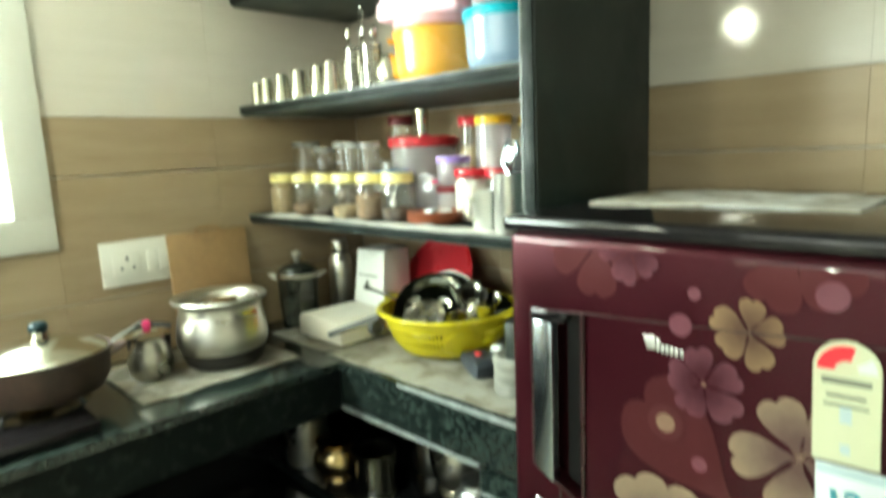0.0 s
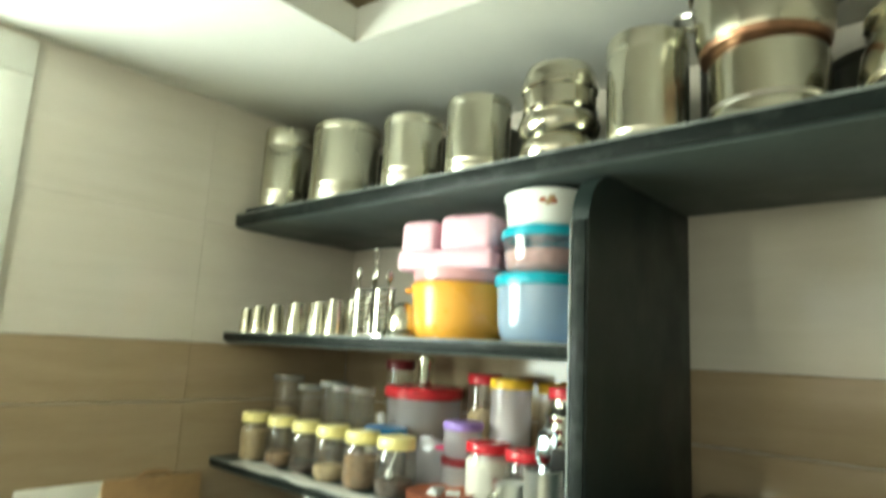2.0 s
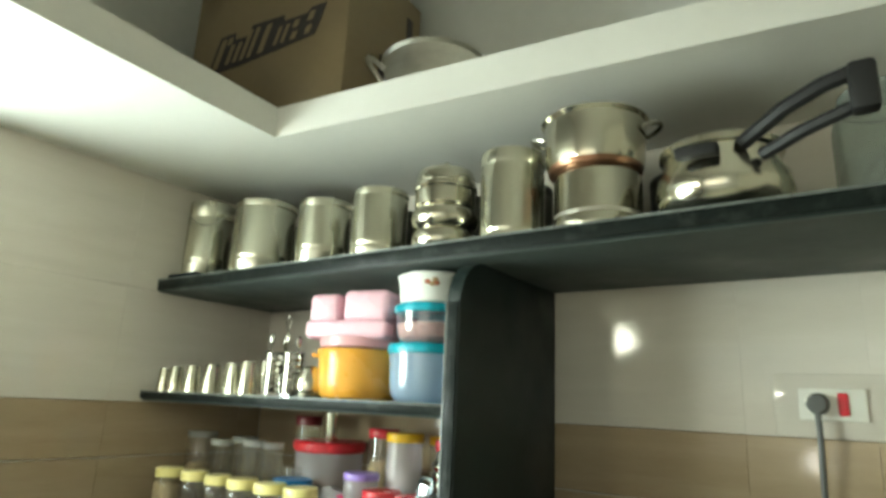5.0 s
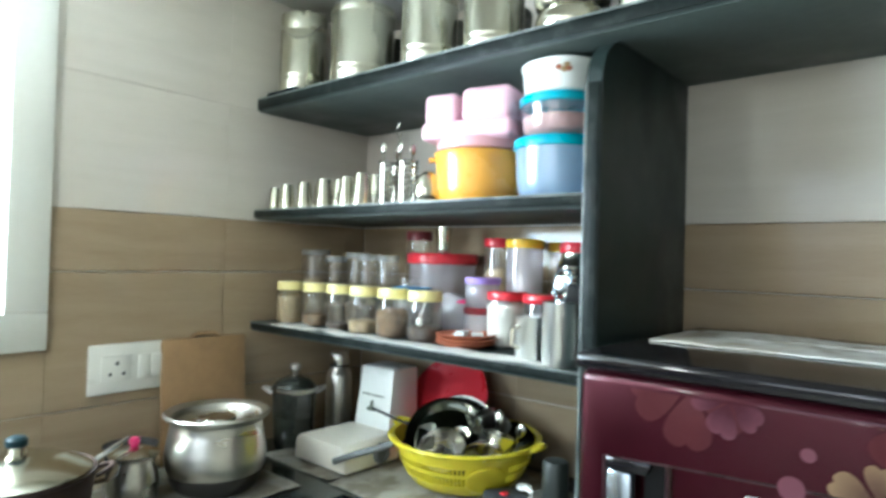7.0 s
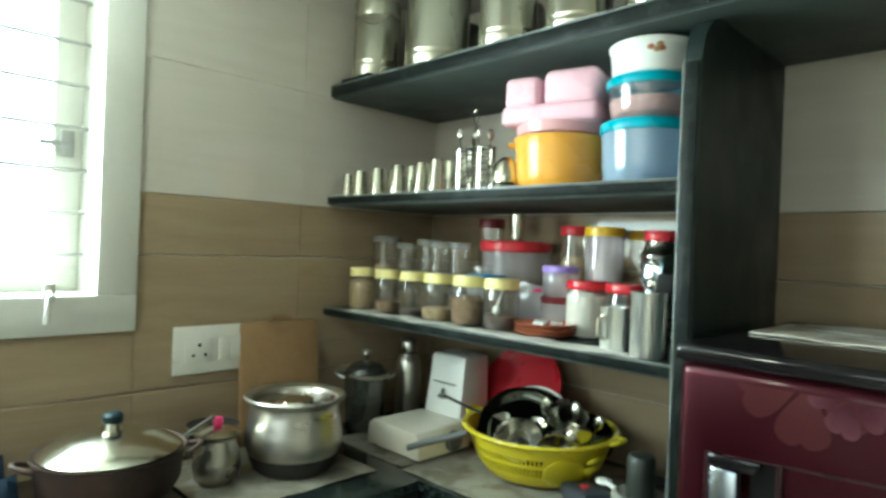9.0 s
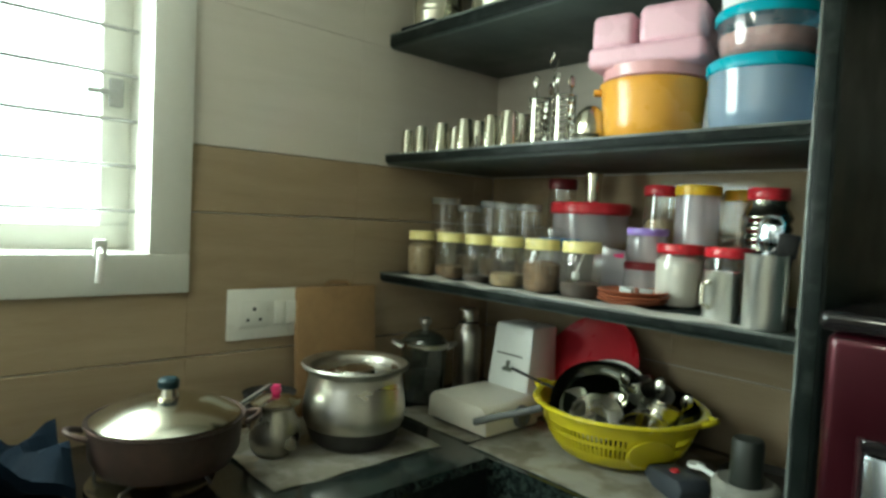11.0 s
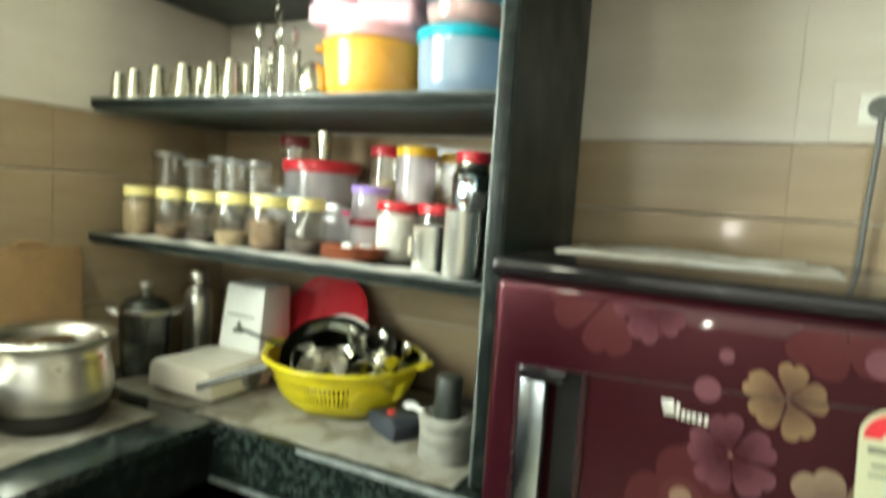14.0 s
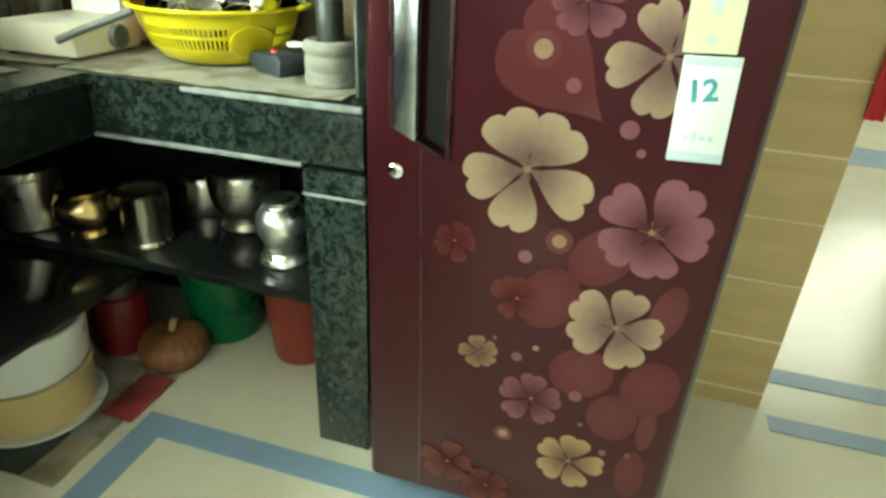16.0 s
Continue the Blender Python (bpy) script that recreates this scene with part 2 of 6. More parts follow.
M_TILE_LIGHT = tile_mat("tile_light", (0.56, 0.52, 0.45), (0.61, 0.57, 0.50), 0.08)
M_TILE_BROWN = tile_mat("tile_brown", (0.305, 0.228, 0.140), (0.375, 0.288, 0.186), 0.10)
M_TILE_TAN = tile_mat("tile_tan", (0.40, 0.29, 0.14), (0.47, 0.35, 0.18), 0.25)
M_JOINT = surface("pale_joint", (0.62, 0.52, 0.34), 0.6)
M_PAINT = surface("white_paint", (0.72, 0.71, 0.66), 0.6, vary=0.05, scale=4, bump=0.12, bump_scale=60, dirt=(0.6, 0.58, 0.5), dirt_amount=0.25)
M_GREY_PAINT = surface("grey_paint", (0.63, 0.63, 0.59), 0.7, vary=0.08, scale=3, bump=0.15, bump_scale=50)
M_CREAM_PAINT = surface("cream_paint", (0.66, 0.62, 0.52), 0.6, vary=0.06, scale=2, bump=0.1)
M_SLAB = surface("black_slab", (0.014, 0.023, 0.021), 0.42, vary=0.4, scale=7, bump=0.08, bump_scale=120, dirt=(0.045, 0.052, 0.046), dirt_scale=5, dirt_amount=0.4, spec=0.3)
M_SLAB_EDGE = surface("worn_slab_edge", (0.006, 0.009, 0.008), 0.45, vary=0.5, scale=18, dirt=(0.07, 0.08, 0.07), dirt_scale=30, dirt_amount=0.25, spec=0.12)
M_ARRIS = surface("worn_stone_arris", (0.13, 0.145, 0.135), 0.35, vary=0.6, scale=14, dirt=(0.02, 0.028, 0.025), dirt_scale=9, dirt_amount=0.9)
# paler copy of the slab stone: bounced light is put into its colour
M_UNDER_LIT = surface("lit_slab_underside", (0.058, 0.075, 0.068), 0.6, vary=0.3, scale=6, bump=0.1, dirt=(0.11, 0.115, 0.10), dirt_scale=4, dirt_amount=0.4)
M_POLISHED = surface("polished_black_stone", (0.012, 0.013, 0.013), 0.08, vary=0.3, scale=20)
M_SATIN = surface("satin_chrome", (0.46, 0.51, 0.55), 0.2, 1.0, vary=0.06)
M_GRANITE = granite("green_granite")
M_STONE = surface("grinder_stone", (0.21, 0.205, 0.175), 0.7, vary=0.4, scale=16, bump=0.5, bump_scale=60, stretch=(1, 1, 4))
M_PESTLE = surface("dark_pestle", (0.022, 0.026, 0.021), 0.45, vary=0.2)
M_LIP = surface("granite_lip", (0.20, 0.215, 0.21), 0.35, vary=0.6, scale=25, dirt=(0.05, 0.06, 0.055), dirt_scale=14, dirt_amount=0.7)
M_FLOOR = surface("cream_floor", (0.58, 0.555, 0.45), 0.22, vary=0.07, scale=3, dirt=(0.5, 0.45, 0.33), dirt_scale=5, dirt_amount=0.3)
M_BLUE_STRIP = surface("blue_floor_strip", (0.19, 0.27, 0.385), 0.4, vary=0.06, scale=5, bump=0.05)
M_STEEL = surface("stainless_steel", (0.57, 0.55, 0.45), 0.17, 1.0, vary=0.08, scale=6, bump=0.02, bump_scale=16, stretch=(1, 1, 0.5))
M_TIN = surface("brushed_tin_steel", (0.60, 0.585, 0.475), 0.25, 1.0, vary=0.10, scale=8, bump=0.05, bump_scale=90, stretch=(1, 1, 0.25))
M_TIN_FILLER = surface("dark_filler_tin", (0.085, 0.085, 0.07), 0.42, 0.8, vary=0.25, scale=8)
M_STEEL_DARK = surface("dull_steel", (0.50, 0.48, 0.42), 0.29, 1.0, vary=0.25, scale=9, bump=0.06, bump_scale=30)
# the big plate's dark reflections are painted into this steel's colour
M_DARK_STEEL = surface("darkened_steel", (0.10, 0.105, 0.08), 0.14, 1.0, vary=0.2, scale=9, bump=0.03, bump_scale=20)
# darker copy of the steel, with shade put into its base colour
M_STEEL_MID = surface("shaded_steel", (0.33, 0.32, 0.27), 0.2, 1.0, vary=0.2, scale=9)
M_CHROME = surface("chrome", (0.8, 0.82, 0.84), 0.07, 1.0, vary=0.04)
M_ALU_OLD = surface("old_aluminium", (0.60, 0.58, 0.52), 0.33, 1.0, vary=0.16, scale=8, bump=0.02, bump_scale=40, stretch=(1, 1, 4), dirt=(0.22, 0.19, 0.15), dirt_scale=5, dirt_amount=0.5)
M_BOTTLE = surface("brushed_bottle", (0.78, 0.76, 0.70), 0.32, 1.0, vary=0.05, scale=6)
M_ALU_BRIGHT = surface("bright_brushed_steel", (0.92, 0.92, 0.89), 0.34, 1.0, vary=0.05, scale=4)
M_ALU = surface("aluminium", (0.74, 0.73, 0.70), 0.30, 1.0, vary=0.12, scale=10, bump=0.05, bump_scale=60, stretch=(1, 1, 5))
M_BRASS = surface("brass", (0.62, 0.47, 0.24), 0.2, 1.0, vary=0.2)
M_COPPER = surface("copper_base", (0.26, 0.14, 0.085), 0.35, 1.0, vary=0.2)
M_SOOT = surface("soot", (0.02, 0.018, 0.016), 0.5, vary=0.4, scale=20, bump=0.2)
M_IRON = surface("rusty_iron", (0.052, 0.034, 0.026), 0.5, 0.3, vary=0.5, scale=8, dirt=(0.12, 0.064, 0.046), dirt_scale=8, dirt_amount=0.6, bump=0.15)
M_BLACK = surface("black_plastic", (0.014, 0.014, 0.014), 0.5, vary=0.2, spec=0.3)
M_BLACK_GLOSS = surface("gloss_black", (0.008, 0.007, 0.008), 0.09, vary=0.2, spec=0.5)
M_PINK = surface("pink_plastic", (0.77, 0.47, 0.55), 0.28, vary=0.05, sss=0.15)
M_PINK_LOW = surface("pale_pink_plastic", (0.70, 0.37, 0.39), 0.3, vary=0.05)
M_HOT_PINK = surface("hot_pink_plastic", (0.70, 0.03, 0.17), 0.3, vary=0.06)
M_ORANGE = surface("orange_plastic", (0.82, 0.40, 0.06), 0.25, vary=0.05, sss=0.1)
M_WHITE_PL = surface("white_plastic", (0.76, 0.77, 0.73), 0.3, vary=0.05, scale=5)
M_CREAM_PL = surface("cream_plastic", (0.66, 0.50, 0.25), 0.35, vary=0.12, dirt=(0.45, 0.3, 0.15), dirt_amount=0.5)
M_SCALE = surface("scale_white", (0.72, 0.68, 0.58), 0.35, vary=0.07, scale=6, dirt=(0.5, 0.42, 0.3), dirt_amount=0.3)
M_SLATE = surface("slate_blue_plastic", (0.030, 0.036, 0.046), 0.45, vary=0.2)
M_TEAL = surface("teal_lid", (0.013, 0.34, 0.44), 0.28, vary=0.06)
M_DARK_TEAL = surface("dark_teal_knob", (0.004, 0.022, 0.028), 0.4, spec=0.3)
M_BLUE_BOX = clear("cloudy_blue_box", (0.62, 0.76, 0.90), 0.12, 0.1, 0.72, (0.60, 0.76, 0.94))
M_CLOUDY = clear("cloudy_box", (0.90, 0.88, 0.92), 0.12, 0.12, 0.5, (0.80, 0.76, 0.78))
M_GLASS = clear("jar_glass", (0.96, 0.97, 0.96), 0.14, 0.04, 0.05, (0.85, 0.81, 0.72))
M_PET = clear("clear_plastic", (0.95, 0.95, 0.93), 0.12, 0.05, 0.06, (0.85, 0.81, 0.72))
M_DARK_GLASS = clear("smoky_glass", (0.38, 0.41, 0.37), 0.25, 0.08, 0.38, (0.13, 0.145, 0.125))
M_PET_LID = clear("grey_clear_lid", (0.9, 0.9, 0.88), 0.15, 0.12, 0.45, (0.62, 0.61, 0.57))
M_GREY_CLEAR = clear("grey_green_plastic", (0.86, 0.90, 0.87), 0.06, 0.12, 0.42, (0.40, 0.44, 0.40))
M_BLUE_CLEAR = clear("blue_grey_clear", (0.90, 0.92, 0.96), 0.14, 0.08, 0.22, (0.66, 0.70, 0.80))
M_PANE = clear("window_pane", (0.96, 0.98, 0.98), 0.05)
M_LID_YELLOW = surface("pale_yellow_lid", (0.82, 0.72, 0.30), 0.35, vary=0.06)
M_YELLOW_LID = surface("yellow_lid", (0.85, 0.52, 0.03), 0.35, vary=0.06)
M_YELLOW = surface("yellow_plastic", (0.60, 0.50, 0.02), 0.22, vary=0.06, sss=0.1)
M_RED = surface("red_plastic", (0.55, 0.022, 0.035), 0.3, vary=0.08)
M_DARK_RED = surface("dark_red_plastic", (0.15, 0.009, 0.013), 0.35, vary=0.1)
M_PURPLE = surface("purple_lid", (0.33, 0.22, 0.62), 0.35, vary=0.06)
M_BLUE_LID = surface("blue_lid", (0.03, 0.22, 0.50), 0.35, vary=0.06)
M_GREEN = surface("green_plastic", (0.006, 0.105, 0.036), 0.3, vary=0.1)
M_BRICK_RED = surface("brick_red_plastic", (0.24, 0.032, 0.022), 0.35, vary=0.1)
M_CLAY = surface("red_clay", (0.34, 0.10, 0.045), 0.6, vary=0.2, scale=20, bump=0.15)
M_SALT = surface("salt", (0.74, 0.72, 0.66), 0.8, vary=0.06, bump=0.2)
M_SPICE = surface("brown_spice", (0.21, 0.13, 0.07), 0.85, vary=0.5, scale=60, bump=0.6, bump_scale=140)
M_SEED = surface("pale_lentils", (0.38, 0.28, 0.155), 0.8, vary=0.4, scale=90, bump=0.6, bump_scale=160)
M_DARK_SEED = surface("dark_seed", (0.08, 0.055, 0.042), 0.8, vary=0.5, scale=80, bump=0.6, bump_scale=160)
M_PINK_FOOD = surface("pink_food", (0.62, 0.34, 0.28), 0.8, vary=0.3, scale=70, bump=0.6, bump_scale=120)
M_WOOD = surface("board_wood", (0.35, 0.215, 0.10), 0.55, vary=0.25, scale=5, stretch=(6, 1, 1), bump=0.1, dirt=(0.15, 0.085, 0.04), dirt_scale=7, dirt_amount=0.75)
M_CARD = surface("cardboard", (0.255, 0.195, 0.112), 0.8, vary=0.12, scale=5, bump=0.1)
M_CARD_PRINT = surface("dark_print", (0.05, 0.042, 0.04), 0.75, vary=0.2)
M_SOCKET = surface("socket_white", (0.74, 0.73, 0.66), 0.3, vary=0.04)
M_FRAME = surface("window_frame_paint", (0.66, 0.66, 0.60), 0.45, vary=0.07, scale=6, dirt=(0.45, 0.42, 0.34), dirt_amount=0.3)
M_BAR = surface("grill_bar", (0.30, 0.30, 0.28), 0.5, 0.2, vary=0.2)
M_DOOR = surface("maroon_door", (0.039, 0.0043, 0.0086), 0.36, 0.6, vary=0.12, scale=2.5, dirt=(0.034, 0.0037, 0.0068), dirt_scale=2.2, dirt_amount=0.5, coat=0.35, coat_rough=0.05, spec=0.2)
M_FRIDGE_SIDE = surface("fridge_side", (0.03, 0.022, 0.022), 0.35, vary=0.1, coat=0.3)
M_TRIM = surface("maroon_trim", (0.02, 0.003, 0.005), 0.3, coat=0.5)
M_PETAL_CREAM = petal_mat("petal_cream", (0.115, 0.068, 0.062), (0.300, 0.220, 0.150), 0.105)
M_PETAL_SMALL = petal_mat("petal_small_cream", (0.105, 0.058, 0.040), (0.27, 0.175, 0.098), 0.065)
M_PETAL_LILAC = petal_mat("petal_lilac", (0.060, 0.015, 0.022), (0.170, 0.066, 0.086), 0.08)
M_PETAL_RED = petal_mat("petal_red", (0.090, 0.026, 0.028), (0.074, 0.017, 0.020), 0.07)
M_PETAL_DIM = petal_mat("petal_dim", (0.055, 0.008, 0.011), (0.100, 0.028, 0.026), 0.06)
M_DOT = surface("print_dot", (0.17, 0.10, 0.065), 0.3, coat=0.1)
M_DOT_PINK = surface("print_dot_pink", (0.11, 0.032, 0.045), 0.3, coat=0.1)
M_CARD_WHITE = surface("label_white", (0.52, 0.56, 0.54), 0.35, vary=0.03)
M_LABEL_YELLOW = surface("label_yellow", (0.46, 0.46, 0.31), 0.35, vary=0.04)
M_LABEL_GREY = surface("label_grey", (0.35, 0.42, 0.45), 0.35)
M_LABEL_TEAL = surface("label_teal", (0.05, 0.22, 0.27), 0.4)
M_LABEL_INK = surface("label_ink", (0.12, 0.13, 0.10), 0.4)
M_PAPER = newsprint("newsprint", (0.29, 0.277, 0.23), (0.13, 0.125, 0.12), (0.30, 0.24, 0.15))
M_PAPER_PALE = newsprint("pale_newsprint", (0.56, 0.55, 0.50), (0.26, 0.25, 0.24), (0.46, 0.42, 0.34), 0.25)
M_PAPER_RED = newsprint("newsprint_red", (0.26, 0.030, 0.034), (0.16, 0.02, 0.02), (0.22, 0.05, 0.045), 0.2)
M_PAPER_GREEN = newsprint("newsprint_green", (0.045, 0.062, 0.048), (0.012, 0.02, 0.016), (0.09, 0.11, 0.09), 0.7)
M_LINER = surface("shelf_liner_paper", (0.50, 0.49, 0.45), 0.7, vary=0.12, bump=0.3, bump_scale=40)
M_CLOTH_BLUE = surface("dark_blue_cloth", (0.003, 0.008, 0.015), 0.95, spec=0.1, vary=0.3, scale=10, bump=0.4, bump_scale=90)
M_CLOTH_RED = surface("red_cloth", (0.50, 0.025, 0.035), 0.8, vary=0.2, bump=0.3)
M_PUMPKIN = surface("pumpkin_skin", (0.17, 0.066, 0.021), 0.45, vary=0.25, scale=14, bump=0.15)
M_STEM = surface("pumpkin_stem", (0.35, 0.24, 0.12), 0.7, vary=0.2)
M_CABLE = surface("grey_cable", (0.10, 0.105, 0.10), 0.5)
M_BULB = glow("lit_bulb", (1.0, 0.97, 0.80), 85.0)
M_OUTSIDE = glow("bright_daylight", (0.95, 1.0, 1.0), 6.0)


# ---- mesh helpers ----
def mesh_of(bm, name, mats, angle=38):
    me = bpy.data.meshes.new(name)
    bmesh.ops.recalc_face_normals(bm, faces=bm.faces)
    bm.to_mesh(me)
    bm.free()
    for m in mats if isinstance(mats, (list, tuple)) else [mats]:
        me.materials.append(m)
    me.polygons.foreach_set("use_smooth", [True] * len(me.polygons))
    me.set_sharp_from_angle(angle=radians(angle))
    return me


def part(name, bm, material, parent=None, label="", at=None):
    ob = new(name, mesh_of(bm, name, material))
    if parent:
        ob.parent = parent
    if at is not None:
        ob.matrix_basis = at if isinstance(at, Matrix) else Matrix.Translation(at)
    if label:
        ob["label"] = label
    return ob


def thing(name, at, label, category, group=""):
    ob = new(name)
    ob.empty_display_size = 0.05
    ob.matrix_basis = at if isinstance(at, Matrix) else Matrix.Translation(at)
    return tagged(ob, label, category, group)


def solid(name, bm, material, at, label, category, group="", kind=""):
    return tagged(part(name, bm, material, None, "", at), label, category, group, kind)


def add_box(bm, x0, x1, y0, y1, z0, z1, bevel=0.0, seg=2):
    made = bmesh.ops.create_cube(bm, size=1.0)
    vs = made["verts"]
    for v in vs:
        v.co = Vector(((x0 + x1) / 2 + v.co.x * (x1 - x0), (y0 + y1) / 2 + v.co.y * (y1 - y0), (z0 + z1) / 2 + v.co.z * (z1 - z0)))
    if bevel:
        es = list({e for v in vs for e in v.link_edges})
        bmesh.ops.bevel(bm, geom=es, offset=bevel, segments=seg, profile=0.5, affect="EDGES")
    return bm


def box(x0, x1, y0, y1, z0, z1, bevel=0.0, seg=2):
    return add_box(bmesh.new(), x0, x1, y0, y1, z0, z1, bevel, seg)


def add_lathe(bm, profile, seg=32, squash=1.0, dx=0.0, dy=0.0, ripple=0.0, lobes=8):
    """Turns (radius, height) pairs round the z axis."""
    rings = []
    for r, z in profile:
        if r < 1e-6:
            rings.append([bm.verts.new((dx, dy, z))])
        else:
            ring = []
            for k in range(seg):
                a = 2 * math.pi * k / seg
                rr = r * (1 + ripple * abs(math.cos(lobes * a / 2)) - ripple)
                ring.append(bm.verts.new((dx + rr * math.cos(a), dy + rr * squash * math.sin(a), z)))
            rings.append(ring)
    for a, b in zip(rings, rings[1:]):
        if len(a) == 1 and len(b) == 1:
            continue
        for k in range(seg):
            j = (k + 1) % seg
            if len(a) == 1:
                bm.faces.new((a[0], b[k], b[j]))
            elif len(b) == 1:
                bm.faces.new((a[k], a[j], b[0]))
            else:
                bm.faces.new((a[k], a[j], b[j], b[k]))
    return bm


def lathe(profile, seg=32, **more):
    return add_lathe(bmesh.new(), profile, seg, **more)


def add_tube(bm, points, r, seg=8, closed=False):
    """A round rod along points."""
    pts = [Vector(p) for p in points]
    rings = []
    for i, p in enumerate(pts):
        a = pts[i - 1] if i or closed else p
        b = pts[(i + 1) % len(pts)] if i + 1 < len(pts) or closed else p
        d = (b - a).normalized()
        u = d.orthogonal().normalized() if not rings else (u0 - d * u0.dot(d)).normalized()
        u0 = u
        w = d.cross(u)
        rings.append([bm.verts.new(p + r * (math.cos(2 * math.pi * k / seg) * u + math.sin(2 * math.pi * k / seg) * w)) for k in range(seg)])
    for a, b in list(zip(rings, rings[1:])) + ([(rings[-1], rings[0])] if closed else []):
        for k in range(seg):
            bm.faces.new((a[k], a[(k + 1) % seg], b[(k + 1) % seg], b[k]))
    if not closed:
        bm.faces.new(rings[0][::-1])
        bm.faces.new(rings[-1])
    return bm


def tube(points, r, seg=8, closed=False):
    return add_tube(bmesh.new(), points, r, seg, closed)


def prism(outline, axis, a, b, bevel=0.0):
    """A flat outline carried from a to b along an axis ("x", "y" or "z")."""
    bm = bmesh.new()
    put = {"x": lambda p, q, s: (s, p, q), "y": lambda p, q, s: (p, s, q), "z": lambda p, q, s: (p, q, s)}[axis]
    lo = [bm.verts.new(put(p, q, a)) for p, q in outline]
    hi = [bm.verts.new(put(p, q, b)) for p, q in outline]
    bm.faces.new(lo[::-1])
    bm.faces.new(hi)
    for i in range(len(lo)):
        j = (i + 1) % len(lo)
        bm.faces.new((lo[i], lo[j], hi[j], hi[i]))
    if bevel:
        bmesh.ops.bevel(bm, geom=list(bm.edges), offset=bevel, segments=2, profile=0.5, affect="EDGES")
    return bm


def arc(cx, cz, rx, rz, a0, a1, n=12):
    return [(cx + rx * math.cos(radians(a0 + (a1 - a0) * k / n)), cz + rz * math.sin(radians(a0 + (a1 - a0) * k / n))) for k in range(n + 1)]


def ring(r, z, n=28, cx=0.0, cy=0.0):
    return [(cx + r * math.cos(2 * math.pi * k / n), cy + r * math.sin(2 * math.pi * k / n), z) for k in range(n)]


def sheet(x0, x1, y0, y1, z, wave=0.004, nx=18, ny=14, seed=0.0, thick=0.0016, skew=0.0):
    """A loose sheet of paper or cloth, slightly crumpled."""
    bm = bmesh.new()
    top = []
    for j in range(ny + 1):
        line = []
        for i in range(nx + 1):
            x, y = x0 + (x1 - x0) * i / nx, y0 + (y1 - y0) * j / ny
            x += skew * (y - y0) + 0.006 * noise.noise(Vector((y * 9, seed, 1)))
            y += 0.006 * noise.noise(Vector((x * 9, seed, 5)))
            h = wave * (0.5 + noise.noise(Vector((x * 14, y * 14, seed))))
            line.append(bm.verts.new((x, y, z + thick + max(0.0, h))))
        top.append(line)
    for j in range(ny):
        for i in range(nx):
            bm.faces.new((top[j][i], top[j][i + 1], top[j + 1][i + 1], top[j + 1][i]))
    made = bmesh.ops.extrude_face_region(bm, geom=list(bm.faces))
    for v in made["geom"]:
        if isinstance(v, bmesh.types.BMVert):
            v.co.z -= thick
    return bm


# ---- the setting ----
WX, WY = -1.81, 1.557          # faces of the window wall and the shelf wall
WALL_END = 0.27                # the shelf wall ends here beside a passage
SHELF1, SHELF2, SHELF3, COUNTER = 1.866, 1.532, 1.197, 0.830
FLOOR = -0.025
WIN = (-0.75, 0.568, 1.162, 2.165)   # window frame outside: y0, y1, z0, z1
RM = (2.4, -2.4, 5.6, 3.02)        # far side x, back y, far y, ceiling


def setting(name, bm, material, label, category):
    return solid(name, bm, material, (0, 0, 0), label, category, kind="structure")


setting("floor", box(-2.1, RM[0], RM[1], RM[2], -0.12, FLOOR), M_FLOOR, "cream polished floor with blue border strips", "floor")
strips = [(-1.27, -1.195, -2.3, 0.935), (-1.27, -0.02, 0.935, 1.005), (WALL_END + 0.02, RM[0], 1.48, 1.542), (WALL_END + 0.05, RM[0], 1.70, 1.775), (WALL_END, RM[0], 4.1, 4.5)]
for x0, x1, y0, y1 in strips:
    setting("floor_strip", box(x0, x1, y0, y1, FLOOR - 0.01, FLOOR + 0.0025), M_BLUE_STRIP, "matt blue border strip laid in the floor", "floor strip")

wl = bmesh.new()
for y0, y1, z0, z1 in ((RM[1], WIN[0] + 0.02, FLOOR, RM[3]), (WIN[1] - 0.02, 1.8, FLOOR, RM[3]), (WIN[0] + 0.02, WIN[1] - 0.02, FLOOR, WIN[2] + 0.02), (WIN[0] + 0.02, WIN[1] - 0.02, WIN[3] - 0.02, RM[3])):
    add_box(wl, WX - 0.23, WX - 0.007, y0, y1, z0, z1)
wall_west = setting("wall_west", wl, M_GREY_PAINT, "tiled kitchen wall with a barred window", "wall")
wall_north = setting("wall_north", box(WX - 0.007, WALL_END - 0.007, WY + 0.007, WY + 0.23, FLOOR, RM[3]), M_GREY_PAINT, "tiled kitchen wall behind the shelves", "wall")
# opening is added, unseen, set high so hall light misses the low recesses
ws = bmesh.new()
for x0, x1, z0, z1 in ((-2.04, -1.3, FLOOR, RM[3]), (1.1, RM[0], FLOOR, RM[3]), (-1.3, 1.1, 2.15, RM[3]), (-1.3, 1.1, FLOOR, 1.18)):
    add_box(ws, x0, x1, RM[1] - 0.2, RM[1], z0, z1)
setting("wall_south", ws, M_GREY_PAINT, "plain painted wall with an opening added for the hall light", "wall")
setting("wall_east", box(RM[0], RM[0] + 0.2, RM[1], RM[2], FLOOR, RM[3]), M_CREAM_PAINT, "plain cream painted wall", "wall")
setting("wall_far", box(-2.04, RM[0], RM[2], RM[2] + 0.2, FLOOR, RM[3]), M_CREAM_PAINT, "plain cream painted wall", "wall")
setting("wall_passage", box(-2.04, -1.84, 1.8, RM[2], FLOOR, RM[3]), M_CREAM_PAINT, "plain cream painted wall", "wall")
